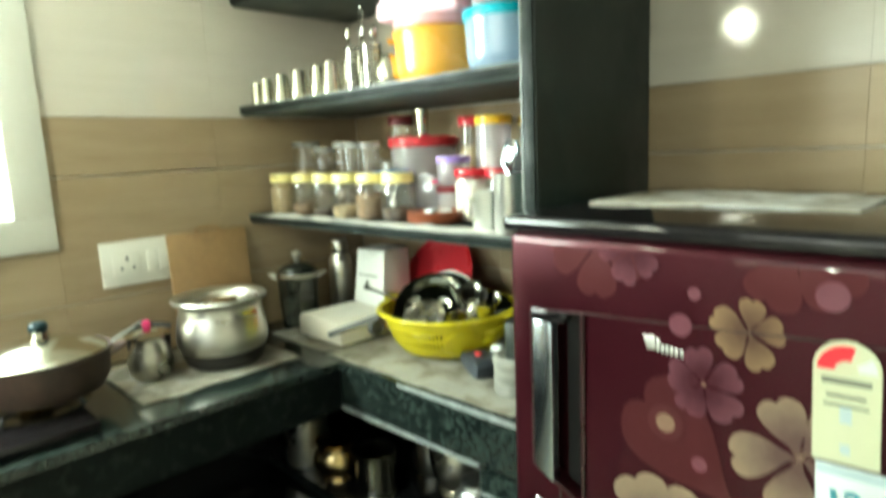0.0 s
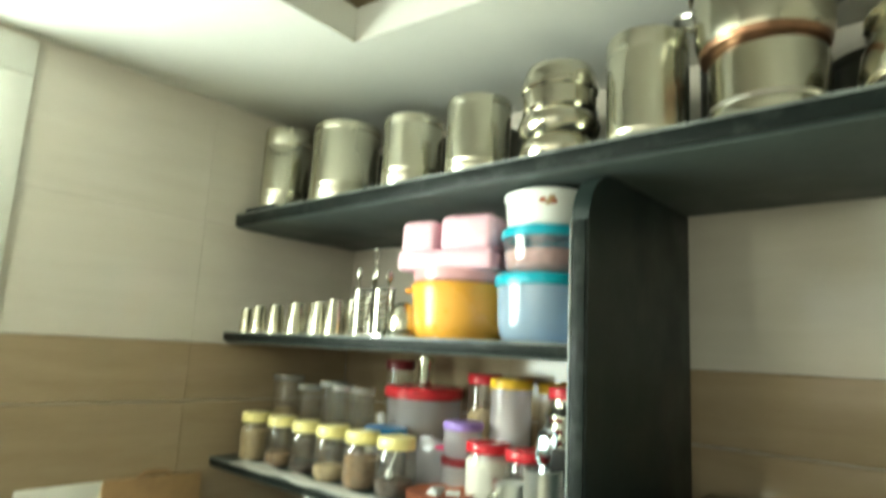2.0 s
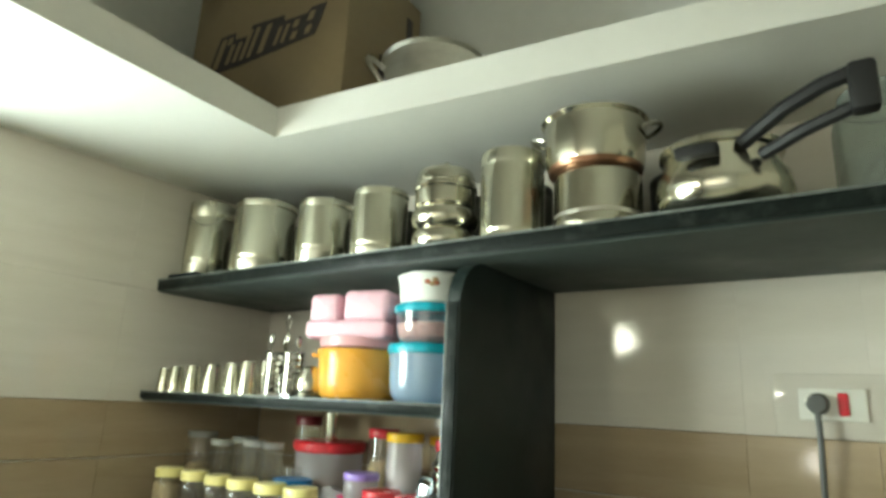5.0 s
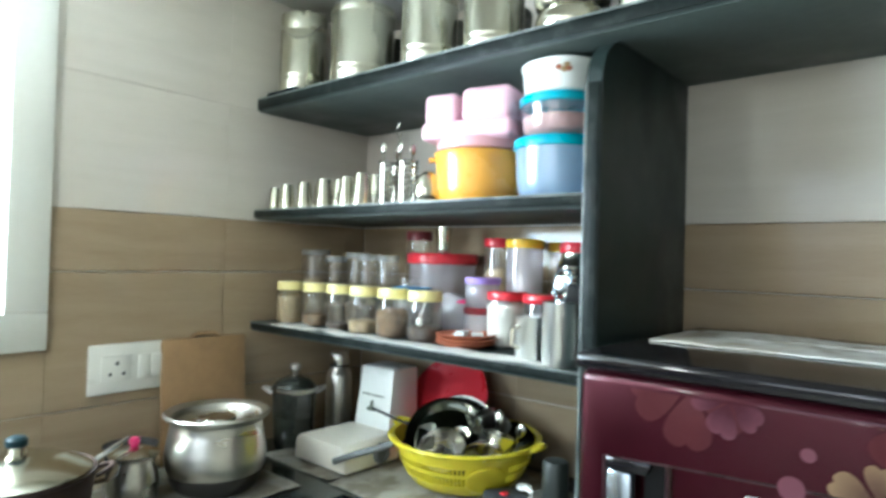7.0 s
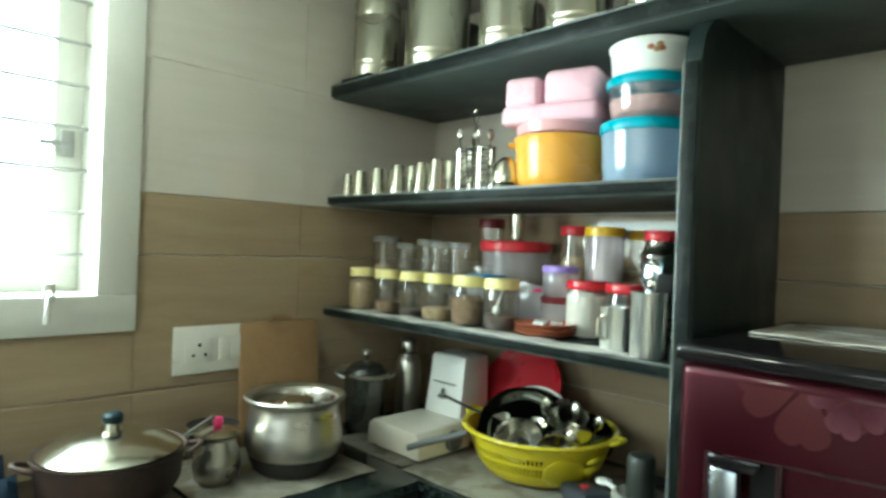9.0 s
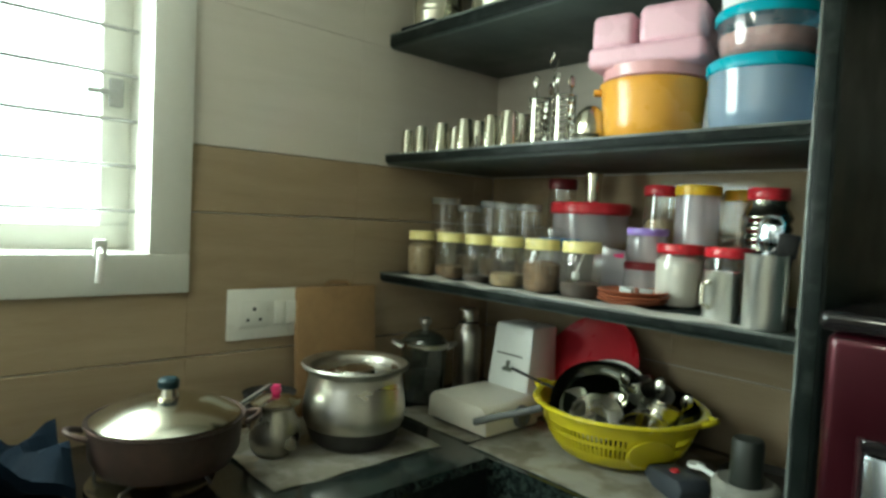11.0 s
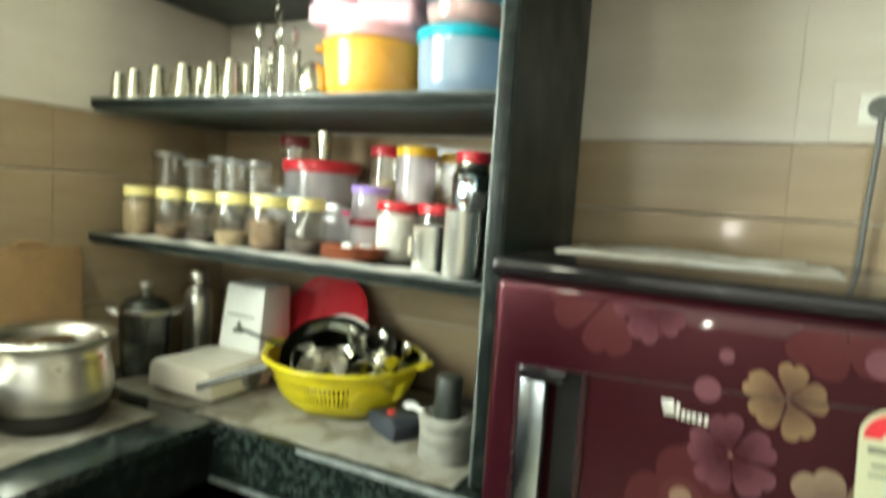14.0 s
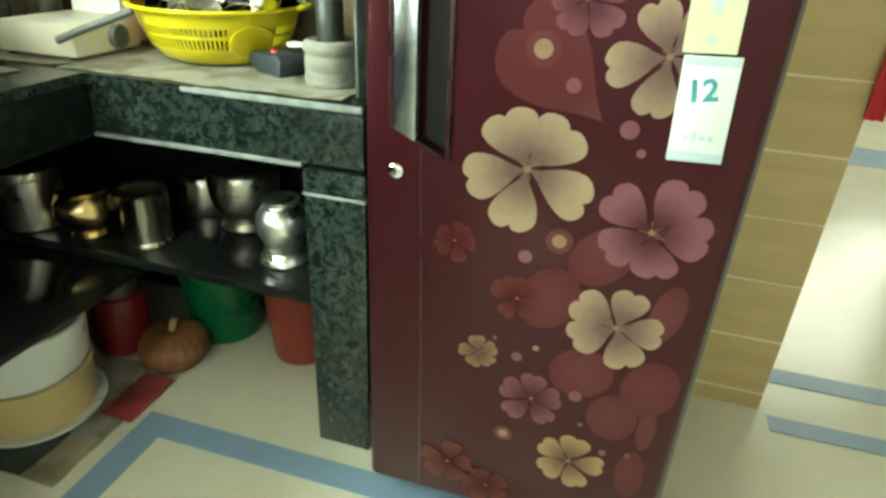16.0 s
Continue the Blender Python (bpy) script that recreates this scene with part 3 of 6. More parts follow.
setting("ceiling", box(-2.1, RM[0] + 0.2, RM[1] - 0.2, RM[2] + 0.2, RM[3], RM[3] + 0.15), M_PAINT, "white painted ceiling", "ceiling")

# storage loft: an L of white concrete under the ceiling
loft = prism([(WX - 0.004, RM[1]), (-0.99, RM[1]), (-1.229, 1.027), (WALL_END, 1.18), (WALL_END, WY + 0.004), (WX - 0.004, WY + 0.004)], "z", 2.178, 2.262, 0.006)
setting("loft_slab", loft, M_PAINT, "white painted concrete storage loft along two walls", "loft")

# window
window = tagged(new("window_1"), "cream steel window with horizontal bars and bright daylight", "window", kind="structure")
y0, y1, z0, z1 = WIN
fr = bmesh.new()
w = 0.088
for b in ((y0, y1, z0, z0 + w), (y0, y1, z1 - w, z1), (y0, y0 + w, z0 + w, z1 - w), (y1 - w, y1, z0 + w, z1 - w)):
    add_box(fr, WX - 0.02, WX + 0.014, b[0], b[1], b[2], b[3], 0.004)
part("window_frame", fr, M_FRAME, window)
rv = bmesh.new()
for b in ((y0 + w, y1 - w, z0 + w - 0.02, z0 + w), (y0 + w, y1 - w, z1 - w, z1 - w + 0.02), (y0 + w - 0.02, y0 + w, z0 + w, z1 - w), (y1 - w, y1 - w + 0.02, z0 + w, z1 - w)):
    add_box(rv, WX - 0.235, WX - 0.021, b[0], b[1], b[2], b[3])
part("reveal", rv, M_FRAME, window, "cream painted window reveal")
inner = bmesh.new()
a0, a1, c0, c1 = y0 + w, y1 - w, z0 + w, z1 - w
for b in ((a0, a1, c0, c0 + 0.055), (a0, a1, c1 - 0.03, c1), (a0, a0 + 0.055, c0 + 0.055, c1 - 0.03), (a1 - 0.060, a1, c0 + 0.055, c1 - 0.03), ((a0 + a1) / 2 - 0.02, (a0 + a1) / 2 + 0.02, c0 + 0.055, c1 - 0.03)):
    add_box(inner, WX - 0.175, WX - 0.145, b[0], b[1], b[2], b[3], 0.003)
part("sash", inner, M_FRAME, window)
for k in range(8):
    z = 1.340 + 0.1012 * k
    if z < c1:
        part("grill_bar", tube([(WX - 0.10, a0 - 0.005, z), (WX - 0.10, a1 + 0.005, z)], 0.0042), M_BAR, window)
part("sash_handle", add_box(box(WX - 0.145, WX - 0.128, a1 - 0.050, a1 - 0.020, 1.575, 1.640, 0.004), WX - 0.138, WX - 0.126, a1 - 0.095, a1 - 0.030, 1.600, 1.612, 0.004), M_BAR, window, "grey sash handle")
part("window_stay", add_box(tube([(WX + 0.016, 0.385, 1.262), (WX + 0.05, 0.378, 1.252), (WX + 0.058, 0.372, 1.195)], 0.006), WX + 0.006, WX + 0.02, 0.373, 0.397, 1.24, 1.28, 0.002), M_ALU_BRIGHT, window, "small bright metal window stay")
pane = part("pane", box(WX - 0.162, WX - 0.158, a0 + 0.03, a1 - 0.03, c0 + 0.05, c1 - 0.03), M_PANE, window)
pane.visible_shadow = False
back = setting("backdrop", box(WX - 1.62, WX - 1.6, -3.0, 3.0, -0.5, 4.0), M_OUTSIDE, "blank bright daylight outside the window", "backdrop")

# ---- shelves and counter ----
def shelf_slab(x0, x1, y0, y1, ztop, label, t=0.026):
    ob = thing("wall_shelf", ((x0 + x1) / 2, y1, ztop), label, "shelf", "black stone wall shelves")
    bm = box(x0 - (x0 + x1) / 2, x1 - (x0 + x1) / 2, y0 - y1 + 0.006, 0, -t, 0, 0.003)
    part("slab", bm, M_SLAB, ob)
    # thin plate that carries the lit tone of the slab's underside
    part("underside", box(x0 - (x0 + x1) / 2 + 0.002, x1 - (x0 + x1) / 2 - 0.002, y0 - y1 + 0.010, -0.002, -t - 0.0025, -t - 0.0002, 0.0005), M_UNDER_LIT, ob, "grey underside with bounced light in its colour")
    part("front_edge", box(x0 - (x0 + x1) / 2 + 0.001, x1 - (x0 + x1) / 2 - 0.001, y0 - y1, y0 - y1 + 0.0055, -t + 0.003, -0.002, 0.002), M_SLAB_EDGE, ob, "worn grey edge")
    part("worn_arris", box(x0 - (x0 + x1) / 2 + 0.001, x1 - (x0 + x1) / 2 - 0.001, y0 - y1 - 0.0012, y0 - y1 + 0.004, -0.0045, 0.0006, 0.0008), M_ARRIS, ob, "pale worn top edge")
    return ob


shelf_slab(WX + 0.001, WALL_END - 0.01, 1.107, WY - 0.001, SHELF1, "long black stone wall shelf lined with steel tins", 0.036)
shelf_slab(WX + 0.001, -0.7165, 1.107, WY - 0.001, SHELF2, "black stone wall shelf with tumblers and food boxes")
shelf_slab(WX + 0.001, -0.7165, 1.107, WY - 0.001, SHELF3, "black stone wall shelf crowded with jars")

div = thing("shelf_divider", (-0.70, WY, COUNTER), "upright black stone divider with a rounded top corner", "shelf divider", "")
outline = [(WY - 0.001 - WY, 0.002), (1.107 - WY, 0.002), (1.107 - WY, 1.74 - COUNTER)] + [(1.197 - WY - 0.09 * math.cos(radians(a)), 1.735 - COUNTER + 0.093 * math.sin(radians(a))) for a in range(6, 91, 7)] + [(-0.001, 1.829 - COUNTER)]
part("slab", prism(outline, "x", -0.016, 0.016, 0.003), M_SLAB, div)
part("worn_arris", box(-0.0172, -0.0125, 1.1020 - WY, 1.1075 - WY, 0.004, 1.735 - COUNTER, 0.001), M_ARRIS, div, "pale worn edge")
part("front_edge", box(-0.012, 0.013, 1.1025 - WY, 1.1065 - WY, 0.004, 1.735 - COUNTER, 0.0018), M_SLAB_EDGE, div, "worn grey edge")

ctr = thing("kitchen_counter", (-1.315, 1.06, -0.010), "dark green granite kitchen counter on a stone leg", "counter")
cx, cy = -1.27, 1.01
L = [(WX + 0.046, -2.3), (-1.262, -2.3), (-1.262, 1.008), (-0.641, 1.012), (-0.641, WY - 0.052), (WX + 0.046, WY - 0.052)]
part("worktop", prism([(x - cx, y - cy) for x, y in L], "z", 0.84 - 0.022, 0.84, 0.003), M_GRANITE, ctr)
part("back_apron", box(-1.274 - cx, -0.643 - cx, 1.016 - cy, 1.04 - cy, 0.713, 0.84 - 0.0225, 0.002), M_GRANITE, ctr)
part("side_apron", box(-1.30 - cx, -1.268 - cx, -2.3 - cy, 1.015 - cy, 0.713, 0.84 - 0.0225, 0.002), M_SLAB_EDGE, ctr, "polished black stone apron")
part("apron_lip", box(-1.268 - cx, -0.775 - cx, 1.012 - cy, 1.045 - cy, 0.703, 0.7125, 0.002), M_LIP, ctr, "pale worn lower edge")
part("side_lip", box(-1.30 - cx, -1.2685 - cx, -2.3 - cy, 1.012 - cy, 0.703, 0.7125, 0.002), M_SLAB_EDGE, ctr)
# panels added in front of the wall tiles to keep the recess black
part("back_panel", box(WX + 0.047 - cx, -0.7755 - cx, WY - 0.068 - cy, WY - 0.054 - cy, -0.012, 0.817, 0.002), M_POLISHED, ctr, "black panel added at the back of the recess")
part("side_panel", box(WX + 0.047 - cx, WX + 0.060 - cx, -2.3 - cy, WY - 0.069 - cy, -0.012, 0.817, 0.002), M_POLISHED, ctr, "black panel added at the back of the recess")
part("leg", box(-0.775 - cx, -0.641 - cx, 1.014 - cy, 1.49 - cy, -0.015, 0.702, 0.004), M_GRANITE, ctr)
# the polished edge's reflection, drawn as a pale strip
part("front_arris", box(-1.258 - cx, -0.643 - cx, 1.0095 - cy, 1.014 - cy, 0.8250, 0.8385, 0.002), M_LIP, ctr, "pale front edge with its polished reflection painted in")
part("leg_joint", box(-0.777 - cx, -0.639 - cx, 1.0115 - cy, 1.03 - cy, 0.645, 0.652, 0.002), M_LIP, ctr)
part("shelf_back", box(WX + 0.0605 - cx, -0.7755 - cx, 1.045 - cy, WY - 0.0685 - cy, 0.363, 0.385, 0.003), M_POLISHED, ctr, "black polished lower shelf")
part("shelf_lip", box(WX + 0.047 - cx, -0.7755 - cx, 1.040 - cy, 1.0445 - cy, 0.364, 0.383, 0.0015), M_SLAB_EDGE, ctr)
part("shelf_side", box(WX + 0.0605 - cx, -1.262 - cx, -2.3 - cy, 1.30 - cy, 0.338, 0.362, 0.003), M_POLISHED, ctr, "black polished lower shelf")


# ---- tins and pans on the top shelf ----
def tin(at, r, h, label, ribs=(0.12, 0.86), ball=False, mat=None):
    ob = thing("steel_tin", at, label, "storage tin", "steel tins on the top shelf")
    prof = [(0, 0), (r * 0.96, 0), (r, 0.004)]
    for q in (h * ribs[0], h * ribs[0] + 0.016):
        prof += [(r, q), (r * 1.014, q + 0.002), (r * 1.014, q + 0.004), (r, q + 0.006)]
    top = h * ribs[1]
    prof += [(r, top - 0.002), (r * 0.985, top)]
    part("body", lathe(prof, 72, ripple=0.0008, lobes=9), mat or M_TIN, ob)
    lid = [(r * 1.004, top - 0.004), (r * 1.010, top - 0.002), (r * 1.010, h - 0.006), (r * 0.99, h - 0.001), (r * 0.95, h), (r * 0.90, h - 0.003), (0, h - 0.003)]
    lidob = part("lid", lathe(lid, 72), mat or M_TIN, ob)
    if ball:
        part("knob", lathe([(0, 0.018), (0.006, 0.017), (0.009, 0.011), (0.006, 0.004), (0.004, 0)], 16), M_STEEL, lidob, "", (0, 0, h - 0.004))
    return ob


solid("dark_mat", sheet(-1.765, -1.635, 1.112, 1.26, SHELF1, 0.003, 10, 10, 9.0, 0.010), M_CLOTH_BLUE, (0, 0, 0), "folded dark blue cloth under the tall tin", "cloth")
tin1 = tin((-1.700, 1.19, SHELF1 + 0.013), 0.068, 0.232, "tall shiny stainless steel storage tin beside the wall", (0.13, 0.8))
tin((-1.475, 1.225, SHELF1), 0.089, 0.222, "wide stainless steel storage tin with a flat lid", (0.16, 0.92))
tin((-1.222, 1.225, SHELF1), 0.072, 0.190, "stainless steel storage tin with a plain lid", (0.2, 0.9))
tin((-1.02, 1.225, SHELF1), 0.071, 0.188, "stainless steel storage tin with a band near its foot", (0.14, 0.92))
tin((-0.635, 1.225, SHELF1), 0.071, 0.213, "tall stainless steel storage tin with a rimmed lid", (0.06, 0.86))
part("bail", tube([(0.069 * math.cos(radians(a)), 0.069 * math.sin(radians(a)), 0.20 - 0.05 * math.sin(radians((a + 110) * 1.5))) for a in range(-110, 11, 12)], 0.0022, 6), M_STEEL_DARK, tin1, "thin wire bail hanging on the side")
# back row is added, so the gaps between the front tins stay dark
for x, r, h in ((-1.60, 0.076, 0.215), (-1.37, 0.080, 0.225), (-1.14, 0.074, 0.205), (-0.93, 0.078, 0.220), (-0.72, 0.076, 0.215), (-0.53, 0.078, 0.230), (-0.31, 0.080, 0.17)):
    tin((x, 1.435, SHELF1), r, h, "added dark tin filling the back row behind the gaps", (0.1, 0.9), mat=M_TIN_FILLER)
# tier box of three rounded steel bowls
tb = thing("tiered_steel_box", (-0.81, 1.215, SHELF1), "tiered stainless steel box with a knobbed lid", "storage tin", "steel tins on the top shelf")
part("lower_bowl", lathe([(0, 0), (0.062, 0), (0.074, 0.012), (0.077, 0.03), (0.073, 0.048), (0.066, 0.055)], 40), M_STEEL, tb)
part("upper_bowl", lathe([(0.064, 0.055), (0.076, 0.066), (0.080, 0.082), (0.074, 0.10), (0.066, 0.108)], 40), M_STEEL, tb)
part("cup", lathe([(0.066, 0.108), (0.071, 0.114), (0.071, 0.15), (0.075, 0.154), (0.075, 0.162), (0.07, 0.166)], 40), M_STEEL, tb)
tl = part("lid", lathe([(0.07, 0.166), (0.072, 0.18), (0.064, 0.20), (0.03, 0.213), (0, 0.214)], 40), M_STEEL, tb)
part("knob", lathe([(0.004, 0.21), (0.008, 0.222), (0.006, 0.23), (0, 0.232)], 14), M_STEEL, tl)


def handle_loop(r, z, a, size=0.03, thick=0.005, rise=0.012):
    """A bent ear handle on a pan's side at angle a."""
    c, s = math.cos(a), math.sin(a)
    pts = []
    for k in range(9):
        q = math.pi * k / 8
        out, side = r - 0.004 + size * math.sin(q) * 1.1, size * math.cos(q)
        pts.append((out * c - side * s, out * s + side * c, z + rise * math.sin(q)))
    return tube(pts, thick)


st = thing("steel_pot", (-0.44, 1.23, SHELF1), "straight stainless steel pot with a copper base, upside down", "cooking pot")
part("body", lathe([(0, 0.13), (0.084, 0.128), (0.088, 0.121), (0.088, 0.034), (0.091, 0.03), (0.091, 0.004), (0.088, 0), (0.08, 0), (0.08, 0.02)], 40), M_STEEL, st)
part("band", lathe([(0.0895, 0.034), (0.0900, 0.038), (0.0895, 0.042)], 40), M_STEEL_DARK, st)
sp2 = thing("steel_saucepan", (-0.445, 1.23, SHELF1 + 0.131), "shiny stainless steel saucepan with two ear handles", "cooking pot")
part("base", lathe([(0, 0), (0.087, 0), (0.094, 0.004), (0.097, 0.014)], 40), M_COPPER, sp2, "copper clad base")
part("body", lathe([(0.097, 0.014), (0.101, 0.03), (0.104, 0.107), (0.111, 0.115), (0.108, 0.118), (0.101, 0.108), (0.097, 0.03), (0, 0.02)], 44), M_STEEL, sp2)
for a in (0.15, math.pi + 0.15):
    part("handle", handle_loop(0.104, 0.086, a, 0.03, 0.005), M_STEEL_DARK, sp2)

pc = thing("pressure_pan", (-0.205, 1.23, SHELF1), "round steel pressure pan with black handles", "pressure cooker")
part("body", lathe([(0, 0), (0.085, 0), (0.108, 0.02), (0.117, 0.05), (0.112, 0.082), (0.10, 0.10), (0.10, 0.118), (0.106, 0.123)], 44), M_STEEL, pc)
part("lid", lathe([(0.106, 0.123), (0.107, 0.134), (0.09, 0.146), (0.04, 0.152), (0, 0.153)], 44), M_STEEL, pc)
part("long_handle", tube([(0.05, -0.09, 0.11), (0.12, -0.13, 0.14), (0.175, -0.15, 0.156), (0.215, -0.155, 0.163)], 0.013), M_BLACK, pc, "black plastic handle")
part("lower_handle", tube([(0.08, -0.09, 0.085), (0.14, -0.13, 0.096), (0.212, -0.15, 0.112)], 0.011), M_BLACK, pc)
part("handle_end", box(0.205, 0.242, -0.172, -0.135, 0.098, 0.175, 0.008), M_BLACK, pc)
part("side_handle", box(-0.05, 0.02, -0.135, -0.11, 0.085, 0.108, 0.006), M_BLACK, pc)
gj = thing("glass_canister", (0.045, 1.30, SHELF1), "large clear plastic canister with a clear cap", "jar")
part("body", lathe([(0, 0.003), (0.07, 0), (0.078, 0.006), (0.078, 0.16), (0.07, 0.19), (0.06, 0.2)], 36), M_GREY_CLEAR, gj)
part("cap", lathe([(0.062, 0.195), (0.064, 0.20), (0.064, 0.222), (0.06, 0.226), (0, 0.226)], 32), M_GREY_CLEAR, gj)

# ---- things on the loft ----
bx = thing("cardboard_box", pose(-1.095, 1.117, 2.262, 0, 0, 19.7), "brown cardboard carton, squashed askew, with dark printing and open flaps", "box")
BOX_L, BOX_C = 0.483, (0.093, 0.34)
part("carton", prism([(-BOX_L, 0), (0, 0), BOX_C, (BOX_C[0] - BOX_L, BOX_C[1])], "z", 0.0, 0.52, 0.004), M_CARD, bx)
part("flap", prism([(-0.510, 0.600), (-0.500, 0.470), (-0.425, 0.452), (-0.362, 0.470), (-0.42, 0.508)], "y", -0.022, -0.018), M_CARD, bx, "torn corner flap standing up")
part("flap_print", prism([(-0.506, 0.462), (-0.488, 0.478), (-0.362, 0.468), (-0.365, 0.432), (-0.430, 0.394), (-0.500, 0.428)], "y", -0.025, -0.0225), M_CARD_PRINT, bx, "dark printed flap end")
part("top_flap", prism([(-0.40, 0.5205), (-0.16, 0.5205), (-0.02, 0.5205), (-0.01, 0.548), (-0.06, 0.556), (-0.22, 0.540)], "y", 0.004, 0.008), M_CARD, bx)


def along_mark(q, h):
    """A place on the slanting printed wordmark: q along it, h up it, both from 0 to 1."""
    x0, z0 = -0.421 + 0.324 * q, 0.141 + 0.094 * q
    return (x0 + 0.030 * h, z0 + (0.124 - 0.022 * q) * h)


part("printed_ribbon", prism([along_mark(q, h) for q, h in ((0.0, 0.02), (0.30, -0.02), (0.62, 0.0), (1.0, 0.06), (1.0, 1.02), (0.86, 1.0), (0.84, 0.86), (0.62, 0.86), (0.60, 1.04), (0.30, 1.06), (0.28, 0.78), (0.16, 0.80), (0.14, 1.0), (0.0, 0.98))], "y", -0.0028, -0.0004), M_CARD_PRINT, bx, "dark slanting printed ribbon")
for q, wd, top, low in ((0.03, 0.05, 0.88, 0.12), (0.10, 0.04, 0.88, 0.70), (0.15, 0.035, 0.66, 0.14), (0.22, 0.035, 0.66, 0.14), (0.29, 0.035, 0.92, 0.12), (0.36, 0.035, 0.92, 0.12), (0.46, 0.05, 0.90, 0.12),
                        (0.60, 0.03, 0.70, 0.18), (0.67, 0.03, 0.70, 0.18), (0.74, 0.05, 0.74, 0.52), (0.76, 0.05, 0.38, 0.16), (0.87, 0.05, 0.86, 0.58), (0.89, 0.05, 0.42, 0.18)):
    part("printed_mark", prism([along_mark(q, low), along_mark(q + wd, low), along_mark(q + wd, top), along_mark(q, top)], "y", -0.0044, -0.0030), M_CARD, bx, "pale bar in the printed ribbon")
part("printed_arrow", add_box(add_box(prism([(-0.082, 0.432), (-0.047, 0.474), (-0.010, 0.436), (-0.018, 0.428), (-0.046, 0.456), (-0.074, 0.424)], "y", -0.0028, -0.0004), -0.052, -0.040, -0.0028, -0.0004, 0.366, 0.455), -0.078, -0.014, -0.0028, -0.0004, 0.350, 0.360), M_CARD_PRINT, bx)
part("edge_tape", prism([(-0.15, 0.484), (-0.03, 0.486), (-0.002, 0.498), (-0.002, 0.517), (-0.05, 0.516), (-0.15, 0.498)], "y", -0.0028, -0.0004), M_CARD_PRINT, bx, "worn dark strip at the top edge")
side_turn = math.degrees(math.atan2(BOX_C[1], BOX_C[0]))
for q0, q1, z0_, z1_ in ((0.10, 0.26, 0.440, 0.490), (0.78, 0.86, 0.36, 0.45), (0.42, 0.60, 0.10, 0.25)):
    side_len = math.hypot(*BOX_C)
    part("side_print", box(side_len * q0, side_len * q1, -0.003, -0.0004, z0_, z1_), M_CARD_PRINT, bx, "", Matrix.Rotation(radians(side_turn), 4, "Z"))
lp = thing("aluminium_pot", (-0.88, 1.235, 2.262), "dull aluminium pot with wire ear handles", "cooking pot")
part("body", lathe([(0, 0), (0.11, 0), (0.126, 0.012), (0.130, 0.117), (0.139, 0.124), (0.136, 0.128), (0.124, 0.118), (0.118, 0.02), (0, 0.012)], 44), M_ALU_OLD, lp)
for a in (3.78, 3.78 - math.pi):
    part("handle", handle_loop(0.13, 0.085, a, 0.044, 0.007, 0.05), M_ALU_OLD, lp)

# ---- tumblers, boxes on the middle shelf ----
def tumbler_bm(r, h, up=False):
    if up:
        return lathe([(0, 0.002), (r * 0.78, 0), (r * 0.8, 0.004), (r, h), (r * 0.97, h), (r * 0.76, 0.006), (0, 0.006)], 24)
    return lathe([(0, h), (r * 0.7, h), (r * 0.78, h - 0.005), (r, 0.004), (r * 1.03, 0), (r * 0.97, 0)], 24)


for x, y, r, h, up in ((-1.752, 1.142, 0.019, 0.066, 0), (-1.69, 1.14, 0.022, 0.072, 0), (-1.605, 1.138, 0.024, 0.074, 0), (-1.525, 1.146, 0.028, 0.078, 0),
                       (-1.437, 1.15, 0.023, 0.080, 0), (-1.383, 1.155, 0.027, 0.086, 0), (-1.66, 1.24, 0.025, 0.08, 0), (-1.56, 1.23, 0.026, 0.088, 0),
                       (-1.49, 1.24, 0.024, 0.082, 0), (-1.425, 1.25, 0.027, 0.096, 0), (-1.36, 1.245, 0.026, 0.1, 0)):
    solid("steel_tumbler", tumbler_bm(r, h, up), M_STEEL, (x, y, SHELF2), "small stainless steel tumbler standing upside down", "tumbler", "steel tumblers on the shelf")

ss = thing("cutlery_stand", (-1.285, 1.19, SHELF2), "wire cutlery stand filled with steel spoons", "cutlery holder")
part("tray", box(-0.062, 0.062, -0.03, 0.03, 0.0, 0.006, 0.002), M_CHROME, ss)
for px in (-0.036, 0.034):
    sl = bmesh.new()
    for row in range(13):
        for k in range(20):
            if row % 2 and 0 < row < 12 and k % 5 != 0:
                continue
            p0, p1 = 2 * math.pi * k / 20, 2 * math.pi * (k + 1) / 20
            za = 0.006 + 0.017 * (row // 2) + (0.0035 if row % 2 else 0.0)
            zb = za + (0.0135 if row % 2 else 0.0035)
            sl.faces.new([sl.verts.new((px + 0.027 * math.cos(p), 0.027 * math.sin(p), zz)) for p, zz in ((p0, za), (p1, za), (p1, zb), (p0, zb))])
    bmesh.ops.remove_doubles(sl, verts=sl.verts, dist=1e-5)
    bmesh.ops.solidify(sl, geom=list(sl.faces), thickness=0.0014)
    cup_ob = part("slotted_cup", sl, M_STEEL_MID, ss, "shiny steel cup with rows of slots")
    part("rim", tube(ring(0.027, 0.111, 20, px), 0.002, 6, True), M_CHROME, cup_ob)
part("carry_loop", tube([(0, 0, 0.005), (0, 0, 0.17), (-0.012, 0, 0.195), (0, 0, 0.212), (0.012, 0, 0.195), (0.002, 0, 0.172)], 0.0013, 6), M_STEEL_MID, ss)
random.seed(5)
